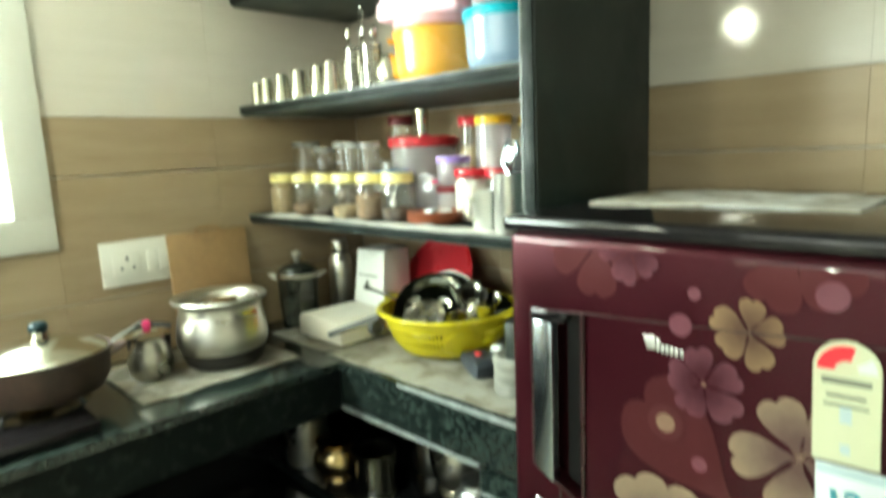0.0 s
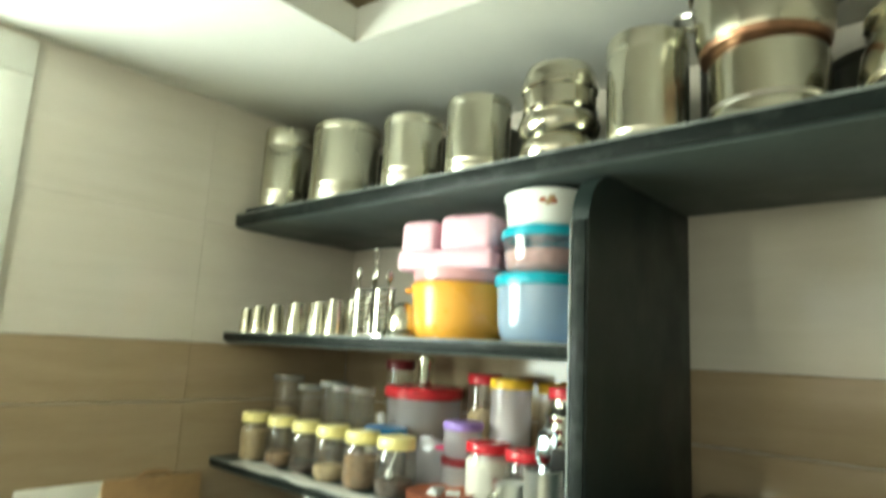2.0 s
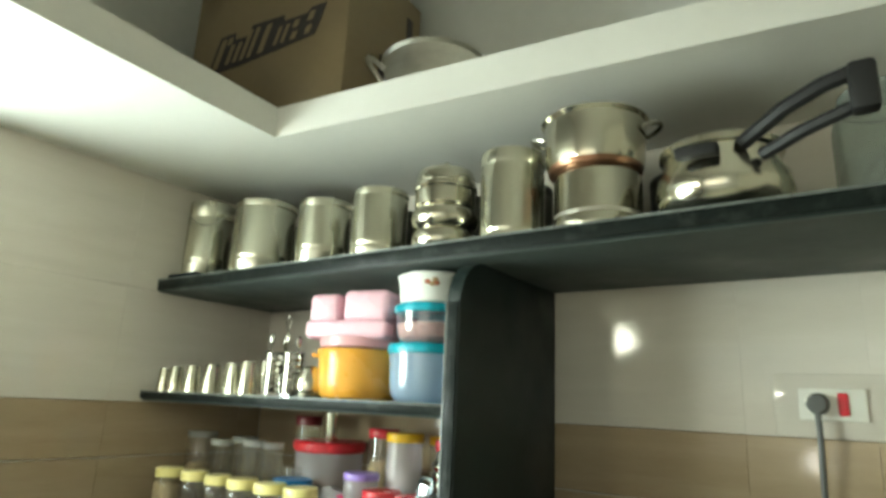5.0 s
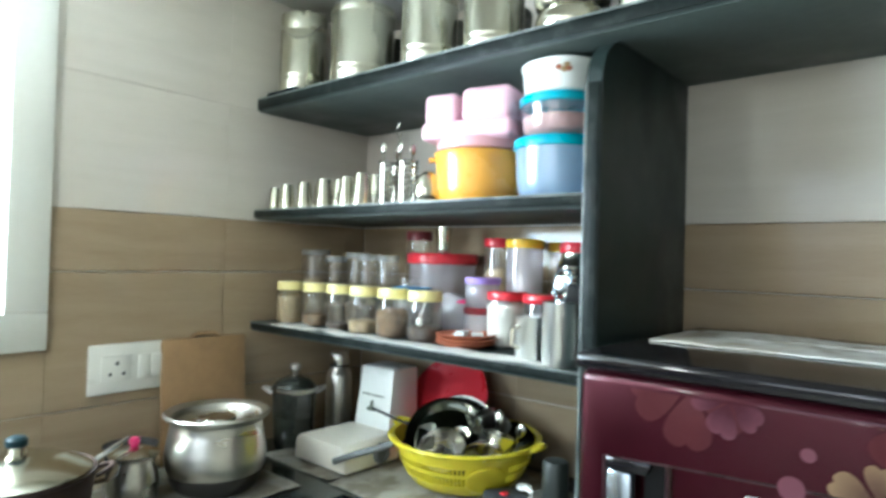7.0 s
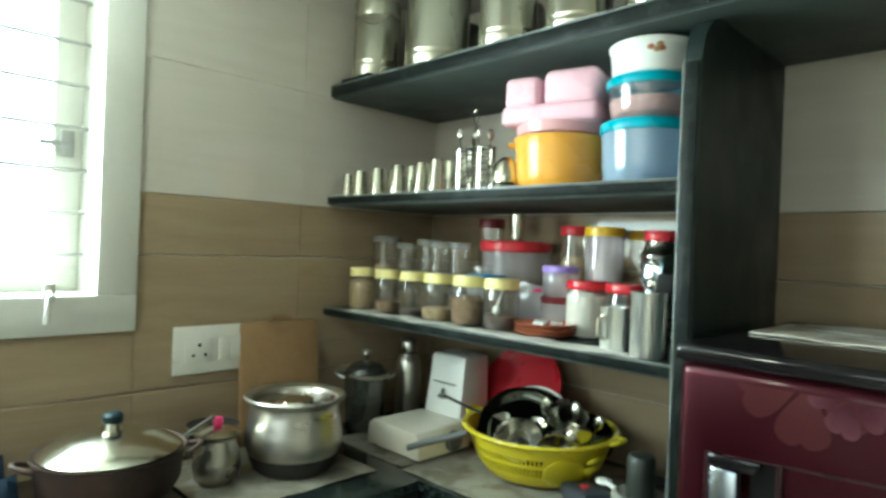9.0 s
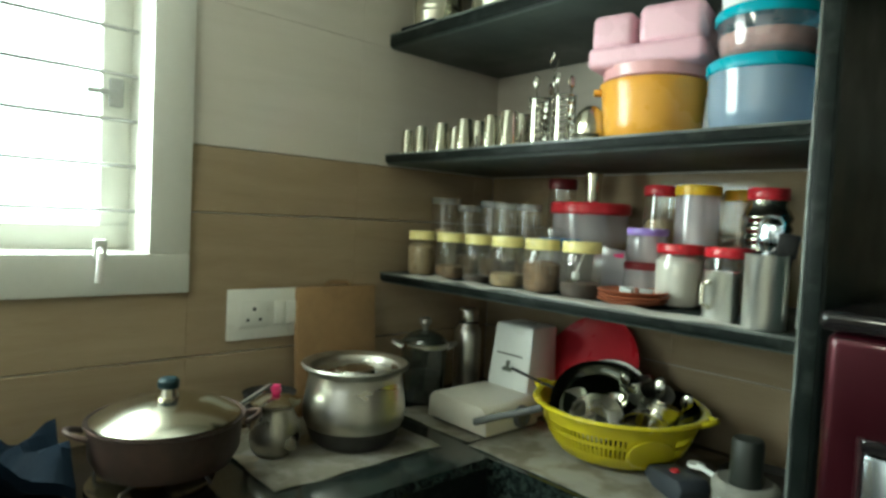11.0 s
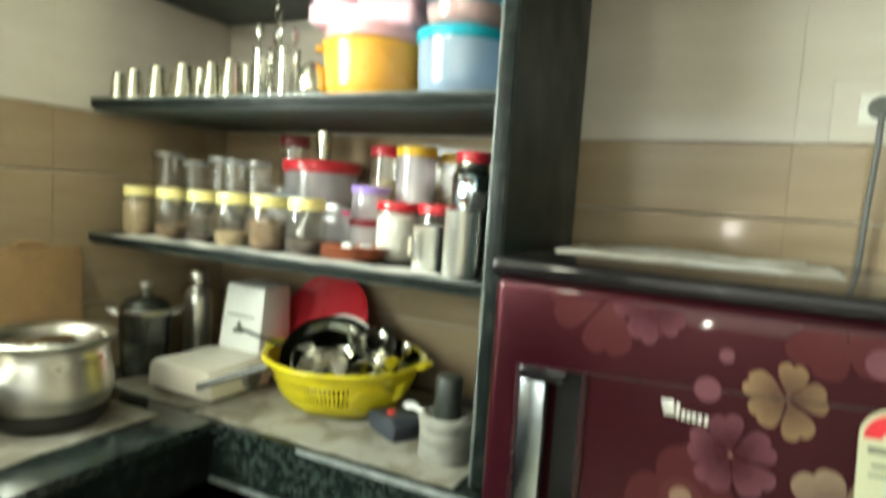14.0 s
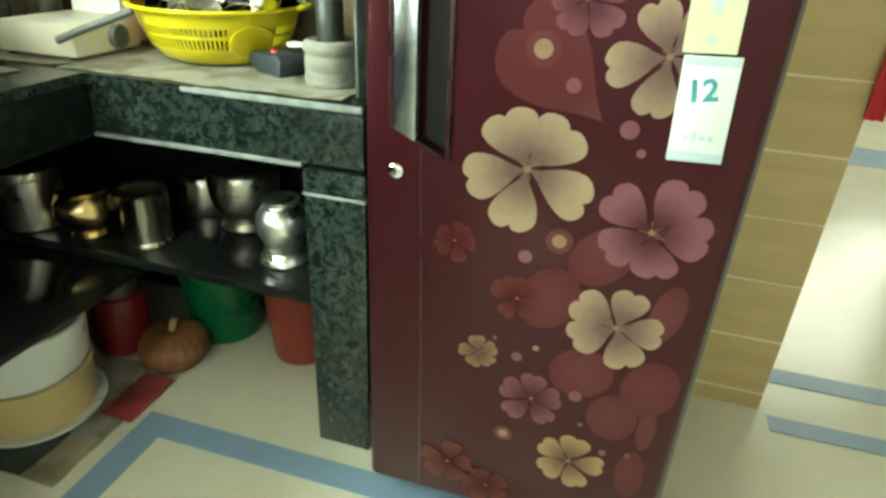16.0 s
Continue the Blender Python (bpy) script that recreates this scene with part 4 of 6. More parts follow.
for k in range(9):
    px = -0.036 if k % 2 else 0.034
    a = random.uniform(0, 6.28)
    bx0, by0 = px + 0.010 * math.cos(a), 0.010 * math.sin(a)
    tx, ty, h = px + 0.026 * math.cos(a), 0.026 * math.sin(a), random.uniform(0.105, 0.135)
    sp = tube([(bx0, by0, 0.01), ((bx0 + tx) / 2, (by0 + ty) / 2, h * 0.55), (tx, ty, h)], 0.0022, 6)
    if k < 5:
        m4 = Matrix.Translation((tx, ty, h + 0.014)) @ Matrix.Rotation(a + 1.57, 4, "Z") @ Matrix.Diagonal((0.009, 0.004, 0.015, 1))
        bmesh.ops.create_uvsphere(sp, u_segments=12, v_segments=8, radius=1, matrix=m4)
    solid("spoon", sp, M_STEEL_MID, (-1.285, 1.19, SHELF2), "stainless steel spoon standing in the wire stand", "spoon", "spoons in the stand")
solid("steel_bowl", lathe([(0, 0.078), (0.012, 0.077), (0.03, 0.06), (0.036, 0.035), (0.034, 0.018), (0.036, 0.016), (0.034, 0.01), (0.036, 0.008), (0.034, 0)], 28), M_STEEL, (-1.168, 1.175, SHELF2), "small ribbed steel bowl upside down", "bowl")

ob1 = thing("orange_box", (-1.06, 1.235, SHELF2), "round orange plastic food box with side tabs", "food box")
part("bowl", lathe([(0, 0.002), (0.076, 0), (0.088, 0.004), (0.095, 0.015), (0.098, 0.032), (0.102, 0.09), (0.106, 0.112), (0.108, 0.116), (0.104, 0.118), (0.098, 0.10), (0, 0.02)], 44), M_ORANGE, ob1)
for a in (0.0, math.pi):
    part("tab", box(0.100, 0.120, -0.016, 0.016, 0.098, 0.108, 0.003), M_ORANGE, ob1, "", Matrix.Rotation(a + 0.61, 4, "Z"))
pk = thing("pink_box", (-1.055, 1.235, SHELF2 + 0.1185), "pale pink plastic lunch box turned upside down", "food box")
part("base_tray", lathe([(0, 0.0), (0.096, 0.0), (0.104, 0.004), (0.107, 0.022), (0.107, 0.026)], 44), M_PINK_LOW, pk)
part("rim", box(-0.113, 0.113, -0.095, 0.095, 0.022, 0.066, 0.012, 4), M_PINK, pk)
part("cup", box(-0.109, -0.022, -0.09, 0.09, 0.060, 0.131, 0.015, 4), M_PINK, pk)
part("cup", box(-0.014, 0.109, -0.09, 0.09, 0.060, 0.139, 0.017, 4), M_PINK, pk)
pk.rotation_euler[2] = radians(12)


def food_box(at, r, h, body, lid, label, contents=None, cm=None, lid_h=0.016):
    ob = thing("food_box", at, label, "food box", "round food boxes on the shelf")
    part("body", lathe([(0, 0.001), (r * 0.70, 0), (r * 0.83, 0.004), (r * 0.92, 0.015), (r * 0.965, 0.034), (r, h - lid_h)], 44), body, ob)
    part("lid", lathe([(r * 1.0, h - lid_h - 0.006), (r * 1.04, h - lid_h - 0.004), (r * 1.05, h - 0.004), (r * 1.02, h), (r * 0.9, h), (r * 0.88, h - 0.003), (0, h - 0.003)], 44), lid, ob)
    if contents:
        part("contents", lathe([(0, 0.004), (r * 0.69, 0.004), (r * 0.88, 0.016), (r * 0.93, 0.034), (r * 0.95, contents), (r * 0.6, contents + 0.004), (0, contents - 0.002)], 36), cm, ob)
    return ob


food_box((-0.842, 1.225, SHELF2), 0.090, 0.126, M_BLUE_BOX, M_TEAL, "cloudy blue round food box with a teal lid")
food_box((-0.838, 1.225, SHELF2 + 0.1265), 0.084, 0.088, M_BLUE_CLEAR, M_TEAL, "clear round food box with a teal lid, half full", 0.045, M_PINK_FOOD, 0.013)
wb = thing("white_bowl_box", (-0.835, 1.225, SHELF2 + 0.2155), "round white melamine box with a small flower print", "food box", "round food boxes on the shelf")
part("body", lathe([(0, 0), (0.072, 0), (0.079, 0.006), (0.083, 0.055), (0.087, 0.060), (0.087, 0.066), (0.07, 0.073), (0, 0.075)], 44), M_WHITE_PL, wb)
for k, (a, z, m) in enumerate(((-1.15, 0.045, M_CLAY), (-1.02, 0.04, M_STEM), (-0.95, 0.05, M_STEM), (-0.90, 0.042, M_CLAY))):
    d = bmesh.new()
    bmesh.ops.create_uvsphere(d, u_segments=10, v_segments=6, radius=0.007)
    part("flower_print", d, m, wb, "", Matrix.Translation((0.0825 * math.cos(a), 0.0825 * math.sin(a), z)) @ Matrix.Rotation(a, 4, "Z") @ Matrix.Diagonal((0.12, 1, 0.8, 1)))


# ---- jars on the lower wall shelf ----
def jar(at, r, h, lid_mat, glass, label, fill=0.0, fm=None, lid_h=0.02, neck=0.86, lid_r=0.95, group="jars on the shelf"):
    ob = thing("jar", at, label, "jar", group)
    b = h - lid_h
    part("body", lathe([(0, 0.003), (r * 0.86, 0.0), (r * 0.97, 0.006), (r, 0.02), (r, b * 0.72), (r * 0.97, b * 0.84), (r * neck, b * 0.96), (r * neck, b + 0.004)], 32), glass, ob)
    lr = r * lid_r
    part("lid", lathe([(lr * 0.98, b - 0.004), (lr, b), (lr, h - 0.003), (lr * 0.95, h), (0, h)], 32), lid_mat, ob)
    if fill:
        q = b * fill
        part("contents", lathe([(0, 0.005), (r * 0.84, 0.004), (r * 0.94, 0.012), (r * 0.955, q * 0.9), (r * 0.7, q), (0, q * 1.04)], 28), fm, ob)
    return ob


front = [(-1.712, 1.178, 0.040, 0.86, M_SEED), (-1.603, 1.187, 0.040, 0.36, M_SPICE), (-1.497, 1.186, 0.037, 0.20, M_DARK_SEED),
         (-1.398, 1.19, 0.043, 0.34, M_SEED), (-1.290, 1.19, 0.043, 0.70, M_SPICE), (-1.186, 1.196, 0.045, 0.36, M_DARK_SEED)]
for x, y, r, q, fm in front:
    jar((x, y, SHELF3), r, 0.124, M_LID_YELLOW, M_GLASS, "small glass jar with a pale yellow lid and dry goods", q, fm, 0.021, 0.86, 0.94, "yellow lidded jars in the front row")
solid("spoon", add_lathe(tube([(0.004, -0.006, 0.045), (0.02, 0.0, 0.095)], 0.0022, 6), [(0, 0.03), (0.009, 0.036), (0.008, 0.05), (0, 0.054)], 12), M_WHITE_PL, (-1.186, 1.178, SHELF3 + 0.006), "small white plastic spoon inside a jar", "spoon")
tall = [(-1.752, 1.30, 0.044, 0.222, M_SEED, 0.62), (-1.666, 1.312, 0.034, 0.202, M_SPICE, 0.30), (-1.590, 1.335, 0.037, 0.215, M_SPICE, 0.34), (-1.516, 1.31, 0.033, 0.21, M_DARK_SEED, 0.30), (-1.4455, 1.318, 0.032, 0.208, M_SPICE, 0.28)]
for x, y, r, h, fm, q in tall:
    jar((x, y, SHELF3), r, h, M_PET_LID, M_PET, "tall clear plastic canister with a grey clear lid", q, fm, 0.014, 0.97, 1.04, "clear canisters in the back row")
jar((-1.375, 1.345, SHELF3), 0.045, 0.15, M_GLASS, M_GLASS, "low clear glass jar with a glass lid", 0.5, M_DARK_SEED, 0.018, 0.8, 0.85)
jar((-1.425, 1.43, SHELF3), 0.038, 0.282, M_DARK_RED, M_PET, "tall clear jar with a dark red lid", 0.3, M_SEED, 0.022, 0.95, 1.03)
br_ = thing("food_tub", (-1.335, 1.435, SHELF3), "wide cloudy plastic tub with a red lid", "food tub")
part("body", lathe([(0, 0.002), (0.085, 0), (0.092, 0.008), (0.098, 0.20)], 44), M_CLOUDY, br_)
part("lid", lathe([(0.099, 0.188), (0.104, 0.192), (0.105, 0.212), (0.10, 0.218), (0.09, 0.216), (0, 0.216)], 44), M_RED, br_)
part("contents", lathe([(0, 0.005), (0.083, 0.005), (0.092, 0.12), (0, 0.125)], 32), M_SEED, br_)
solid("steel_tumbler", tumbler_bm(0.022, 0.078, True), M_STEEL, (-1.32, 1.42, SHELF3 + 0.2165), "steel tumbler standing on a red lidded tub", "tumbler")
jar((-1.315, 1.285, SHELF3), 0.05, 0.125, M_BLUE_LID, M_CLOUDY, "low plastic tub with a blue lid", 0.5, M_SPICE, 0.015, 0.98, 1.05)
jar((-1.135, 1.435, SHELF3), 0.041, 0.262, M_RED, M_PET, "tall clear jar with a red lid", 0.75, M_SEED, 0.02, 0.95, 1.02)
jar((-1.025, 1.39, SHELF3), 0.047, 0.258, M_YELLOW_LID, M_CLOUDY, "tall cloudy plastic jar with a yellow lid", 0.7, M_SALT, 0.018, 0.98, 1.03)
jar((-0.965, 1.475, SHELF3), 0.036, 0.252, M_YELLOW_LID, M_PET, "clear jar with a yellow lid near the wall", 0.6, M_SPICE, 0.018, 0.95, 1.02)
rg = thing("jar", (-0.872, 1.375, SHELF3), "ringed shiny jar with a red lid", "jar", "jars on the shelf")
rings_ = [(0, 0.002), (0.042, 0)]
for k in range(9):
    rings_ += [(0.043, 0.006 + 0.022 * k), (0.047, 0.012 + 0.022 * k), (0.047, 0.018 + 0.022 * k), (0.043, 0.024 + 0.022 * k)]
part("body", lathe(rings_ + [(0.036, 0.215), (0.036, 0.232)], 32), M_STEEL_MID, rg)
part("lid", lathe([(0.038, 0.226), (0.039, 0.228), (0.039, 0.247), (0.037, 0.25), (0, 0.25)], 32), M_RED, rg)
jar((-1.095, 1.31, SHELF3), 0.046, 0.085, M_DARK_RED, M_CLOUDY, "low cloudy tub with a dark red lid", 0.6, M_SPICE, 0.012, 1.0, 1.04)
jar((-1.095, 1.31, SHELF3 + 0.0855), 0.043, 0.074, M_PURPLE, M_CLOUDY, "small cloudy tub with a purple lid", 0, None, 0.012, 1.0, 1.05)
jar((-1.005, 1.285, SHELF3), 0.048, 0.130, M_RED, M_PET, "clear jar of white salt with a red lid", 0.93, M_SALT, 0.016, 0.9, 0.98)
jar((-0.897, 1.27, SHELF3), 0.045, 0.130, M_RED, M_PET, "clear jar with a red lid and brown powder", 0.6, M_SPICE, 0.016, 0.9, 1.0)
mg = thing("steel_mug", (-0.862, 1.162, SHELF3), "small stainless steel mug with a strap handle", "mug")
part("cup", lathe([(0, 0.002), (0.027, 0), (0.029, 0.003), (0.029, 0.086), (0.031, 0.089), (0.0275, 0.087), (0.0275, 0.006), (0, 0.006)], 30), M_ALU_BRIGHT, mg)
part("handle", tube([(-0.008, -0.028, 0.07), (-0.012, -0.046, 0.066), (-0.012, -0.048, 0.035), (-0.008, -0.028, 0.025)], 0.004), M_STEEL, mg)
cyl = thing("steel_holder", (-0.783, 1.148, SHELF3), "tall stainless steel holder with kitchen tools in it", "tool holder")
part("cup", lathe([(0, 0.002), (0.032, 0), (0.034, 0.003), (0.034, 0.122), (0.0355, 0.125), (0.032, 0.123), (0.032, 0.006), (0, 0.006)], 32), M_ALU_BRIGHT, cyl)
solid("peeler", add_box(add_tube(box(-0.007, 0.007, -0.003, 0.003, 0.01, 0.125, 0.002), [(-0.003, 0, 0.12), (-0.017, 0, 0.138), (-0.017, 0, 0.172), (-0.010, 0, 0.182), (0.010, 0, 0.182), (0.017, 0, 0.172), (0.017, 0, 0.138), (0.003, 0, 0.12)], 0.0035, 7), -0.014, 0.014, -0.002, 0.002, 0.140, 0.170, 0.001), M_SATIN, pose(-0.795, 1.14, SHELF3 + 0.006, -4, 5, 0), "grey metal peeler standing in the steel holder", "peeler")
solid("can_opener", add_box(box(-0.012, 0.012, -0.006, 0.006, 0.0, 0.13, 0.003), -0.016, 0.016, -0.008, 0.008, 0.115, 0.155, 0.004), M_BLACK, pose(-0.775, 1.152, SHELF3 + 0.007, 3, 8, 20), "black handled kitchen tool standing in the holder", "kitchen tool")
brush = thing("brush", pose(-0.733, 1.165, SHELF3 + 0.006, -3, 1, 0), "teal and white plastic kitchen brush leaning by the divider", "brush")
part("handle", box(-0.005, 0.005, -0.008, 0.008, 0.0, 0.12, 0.003), M_WHITE_PL, brush, "white plastic grip")
part("tip", box(-0.006, 0.006, -0.009, 0.009, 0.1205, 0.145, 0.003), M_ORANGE, brush, "orange collar")
part("head", prism([(-0.010, 0.1455), (0.010, 0.1455), (0.016, 0.22), (0.012, 0.27), (-0.008, 0.27), (-0.014, 0.22)], "x", -0.006, 0.006, 0.002), M_TEAL, brush)
pch = thing("food_pouch", pose(-1.195, 1.330, SHELF3, 0, 0, 12), "small folded pouch of white and pink plastic between the jars", "pouch")
part("bag", prism([(-0.040, 0.0), (0.040, 0.0), (0.044, 0.06), (0.036, 0.108), (0.012, 0.100), (-0.010, 0.116), (-0.038, 0.112), (-0.044, 0.05)], "y", -0.014, 0.014, 0.005), M_CLOUDY, pch)
part("label", prism([(0.010, 0.090), (0.034, 0.088), (0.033, 0.100), (0.010, 0.096)], "y", -0.0165, -0.0145), M_HOT_PINK, pch, "pink printed patch")
for k, (dx, dy) in enumerate(((0, 0), (0.003, -0.002), (-0.002, 0.002))):
    solid("clay_plate", lathe([(0, 0.002), (0.05, 0), (0.066, 0.006), (0.072, 0.011), (0.070, 0.0125), (0.05, 0.006), (0, 0.005)], 36), M_CLAY, (-1.062 + dx, 1.205 + dy, SHELF3 + 0.0018 + 0.0085 * k), "small red clay saucer in a stack", "saucer", "stacked clay saucers")
for k, (dx, dy) in enumerate(((0.0, -0.02), (0.025, 0.01), (-0.02, 0.012))):
    solid("paper_packet", box(-0.014, 0.014, -0.008, 0.008, 0, 0.008, 0.002), M_CARD_WHITE, pose(-1.062 + dx, 1.205 + dy, SHELF3 + 0.0268, 0, 0, 30 * k), "small folded white paper packet on a clay saucer", "packet", "packets on the saucer")
solid("shelf_liner", sheet(-1.70, -0.79, 1.0985, 1.150, SHELF3 - 0.0006, 0.006, 90, 5, 3.0), M_LINER, (0, 0, 0), "wrinkled grey white paper lining the shelf", "shelf liner")

# ---- things on the counter ----
solid("newspaper", sheet(-1.385, -0.735, 1.072, 1.52, COUNTER - 0.0005, 0.004, 26, 18, 7.0), M_PAPER, (0, 0, 0), "old newspaper spread over the counter", "newspaper")
solid("newspaper", sheet(-1.77, -1.415, 0.60, 1.015, COUNTER - 0.0005, 0.004, 20, 20, 11.0), M_PAPER, (0, 0, 0), "stained newspaper under the pots", "newspaper")
solid("newspaper", sheet(-1.69, -1.39, 1.08, 1.36, COUNTER - 0.0005, 0.003, 14, 14, 4.0), M_PAPER, (0, 0, 0), "newspaper under the kitchen scale", "newspaper")

gd = thing("griddle", (-0.850, 1.400, COUNTER + 0.003), "small black iron griddle lying behind the grinder", "griddle")
part("plate", lathe([(0, 0), (0.070, 0), (0.080, 0.006), (0.088, 0.024), (0.086, 0.026), (0.076, 0.010), (0, 0.006)], 40), M_SOOT, gd)
part("handle", tube([(0.05, -0.066, 0.022), (0.075, -0.105, 0.034), (0.088, -0.125, 0.040)], 0.008), M_BLACK, gd, "short black handle")

board = thing("chopping_board", pose(-1.778, 0.958, COUNTER, 0, -3.6, 0), "worn brown wooden board leaning on the wall", "chopping board")
part("board", box(-0.009, 0.009, -0.123, 0.123, 0, 0.335, 0.006), M_WOOD, board)
part("grip", tube([(0.004, -0.04, 0.334), (0.004, -0.025, 0.345), (0.004, 0.025, 0.345), (0.004, 0.04, 0.334)], 0.006), M_WOOD, board)

sock = thing("wall_socket", (WX + 0.001, 0.757, 1.1015), "white square switch and socket plate on the tiles", "socket")
part("plate", box(0, 0.010, -0.098, 0.098, -0.062, 0.062, 0.004), M_SOCKET, sock)
part("socket_module", box(0.010, 0.0135, -0.07, 0.005, -0.032, 0.032, 0.002), M_SOCKET, sock)
part("switch", box(0.010, 0.016, 0.02, 0.05, -0.030, 0.030, 0.003), M_SOCKET, sock)
part("switch", box(0.010, 0.016, 0.053, 0.083, -0.030, 0.030, 0.003), M_SOCKET, sock)
for y, z, r in ((-0.032, 0.013, 0.005), (-0.048, -0.013, 0.0042), (-0.016, -0.013, 0.0042)):
    part("pin_hole", tube([(0.0125, y, z), (0.0140, y, z)], r, 10), M_BLACK, sock)

pot = thing("aluminium_pot", (-1.56, 0.868, COUNTER + 0.003), "round bellied aluminium pot with a sooty base", "cooking pot")
part("belly", lathe([(0.110, 0.045), (0.116, 0.060), (0.118, 0.078), (0.116, 0.10), (0.109, 0.140), (0.106, 0.156), (0.108, 0.164), (0.121, 0.174), (0.124, 0.180), (0.120, 0.184), (0.104, 0.176), (0.099, 0.165), (0.105, 0.12), (0.105, 0.05), (0, 0.03)], 52), M_ALU_OLD, pot)
part("base", lathe([(0, 0), (0.085, 0.0), (0.099, 0.012), (0.110, 0.045)], 52), M_SOOT, pot, "soot blackened base")
part("lid", lathe([(0.1015, 0.170), (0.096, 0.162), (0.05, 0.164), (0.045, 0.169), (0, 0.170)], 44), M_STEEL_DARK, pot)

mp_ = thing("milk_pot", (-1.59, 0.685, COUNTER + 0.003), "small steel pot with a lid and ladle", "cooking pot")
part("body", lathe([(0, 0), (0.036, 0), (0.05, 0.015), (0.054, 0.04), (0.050, 0.07), (0.040, 0.09), (0.038, 0.10), (0.046, 0.108), (0.044, 0.110), (0, 0.104)], 36), M_STEEL_DARK, mp_)
part("lid", lathe([(0.052, 0.110), (0.054, 0.114), (0.03, 0.124), (0.012, 0.128), (0, 0.129)], 36), M_STEEL, mp_)
part("knob", lathe([(0, 0.126), (0.008, 0.128), (0.012, 0.138), (0.009, 0.148), (0, 0.151)], 18), M_HOT_PINK, mp_, "bright pink knob")
part("ladle_handle", tube([(0.012, -0.105, 0.112), (0.006, -0.05, 0.134), (0.0, -0.012, 0.15)], 0.0062), M_CHROME, mp_)
dk = thing("dark_bowl", (-1.69, 0.72, COUNTER + 0.003), "dark metal bowl behind the small pot", "bowl")
part("bowl", lathe([(0, 0), (0.03, 0), (0.05, 0.03), (0.058, 0.10), (0.061, 0.104), (0.056, 0.10), (0, 0.06)], 32), M_SOOT, dk)

stove = thing("gas_stove", (-1.56, 0.12, COUNTER), "low black glass gas stove on the counter", "stove")
part("body", box(-0.235, 0.215, -0.42, 0.375, 0.004, 0.026, 0.006), M_BLACK_GLOSS, stove)
for x, y in ((-0.2, -0.38), (0.18, -0.38), (-0.2, 0.33), (0.18, 0.33)):
    part("foot", lathe([(0, 0), (0.012, 0), (0.012, 0.005), (0, 0.005)], 14), M_BLACK, stove, "", (x, y, 0))
for y in (0.30, -0.22):
    part("drip_pan", lathe([(0.03, 0.0265), (0.095, 0.0265), (0.105, 0.031), (0.108, 0.030), (0.104, 0.0262)], 40), M_STEEL, stove, "shiny steel drip pan", (0.02, y, 0))
    part("burner", lathe([(0, 0.026), (0.028, 0.026), (0.032, 0.032), (0.02, 0.038), (0, 0.038)], 26), M_BRASS, stove, "", (0.02, y, 0))
    for k in range(4):
        a = math.pi / 4 + k * math.pi / 2
        sup = tube([(0.11 * math.cos(a), 0.11 * math.sin(a), 0.028), (0.10 * math.cos(a), 0.10 * math.sin(a), 0.042), (0.04 * math.cos(a), 0.04 * math.sin(a), 0.042)], 0.004, 6)
        part("pan_support", sup, M_SOOT, stove, "", (0.02, y, 0))

kd = thing("cooking_pan", (-1.55, 0.448, COUNTER + 0.044), "rusty dark iron pan with a shiny steel lid", "cooking pan")
part("pan", lathe([(0, 0), (0.092, 0), (0.116, 0.010), (0.129, 0.035), (0.133, 0.088), (0.138, 0.092), (0.137, 0.096), (0.127, 0.09), (0.112, 0.05), (0, 0.02)], 52), M_IRON, kd)
lid = part("lid", lathe([(0.127, 0.092), (0.129, 0.096), (0.116, 0.104), (0.08, 0.120), (0.04, 0.130), (0.02, 0.131), (0.017, 0.146), (0, 0.147)], 52), M_STEEL, kd, "domed stainless steel lid")
part("knob", lathe([(0.016, 0.146), (0.019, 0.149), (0.019, 0.160), (0.014, 0.165), (0, 0.166)], 22), M_DARK_TEAL, lid, "dark teal knob")
for a in (-1.65, 1.2):
    part("handle", handle_loop(0.138, 0.080, a, 0.028, 0.005), M_IRON, kd)
solid("dish_cloth", sheet(-1.74, -1.48, 0.14, 0.29, COUNTER + 0.026, 0.09, 12, 10, 2.0, 0.02), M_CLOTH_BLUE, (0, 0, 0), "crumpled dark blue cloth on the stove", "cloth")

can = thing("smoky_canister", (-1.712, 1.205, COUNTER), "tall smoky glass canister with steel handles and lid", "canister")
part("body", lathe([(0, 0.003), (0.05, 0), (0.058, 0.006), (0.064, 0.15), (0.066, 0.165)], 40), M_DARK_GLASS, can)
part("inner", lathe([(0, 0.006), (0.046, 0.006), (0.052, 0.085), (0, 0.087)], 32), M_LABEL_INK, can, "dark contents")
part("rim", lathe([(0.066, 0.16), (0.070, 0.163), (0.070, 0.172), (0.066, 0.175), (0.06, 0.17)], 40), M_STEEL_DARK, can)
clid = part("lid", lathe([(0.064, 0.172), (0.060, 0.182), (0.045, 0.196), (0.02, 0.206), (0, 0.208)], 36), M_DARK_GLASS, can)
part("knob", lathe([(0.007, 0.205), (0.009, 0.218), (0.017, 0.228), (0.016, 0.240), (0, 0.246)], 20), M_STEEL_DARK, clid)
for s in (4.04, 0.90):
    part("handle", handle_loop(0.068, 0.160, s, 0.024, 0.005), M_ALU_BRIGHT, can)
bt = thing("steel_bottle", (-1.705, 1.37, COUNTER), "brushed stainless steel water bottle with a steel cap", "bottle")
part("body", lathe([(0, 0.002), (0.037, 0), (0.040, 0.004), (0.040, 0.185), (0.036, 0.20), (0.028, 0.21), (0.027, 0.218)], 36), M_BOTTLE, bt)
part("collar", lathe([(0.027, 0.216), (0.029, 0.217), (0.029, 0.222), (0.027, 0.223)], 30), M_BLACK, bt)
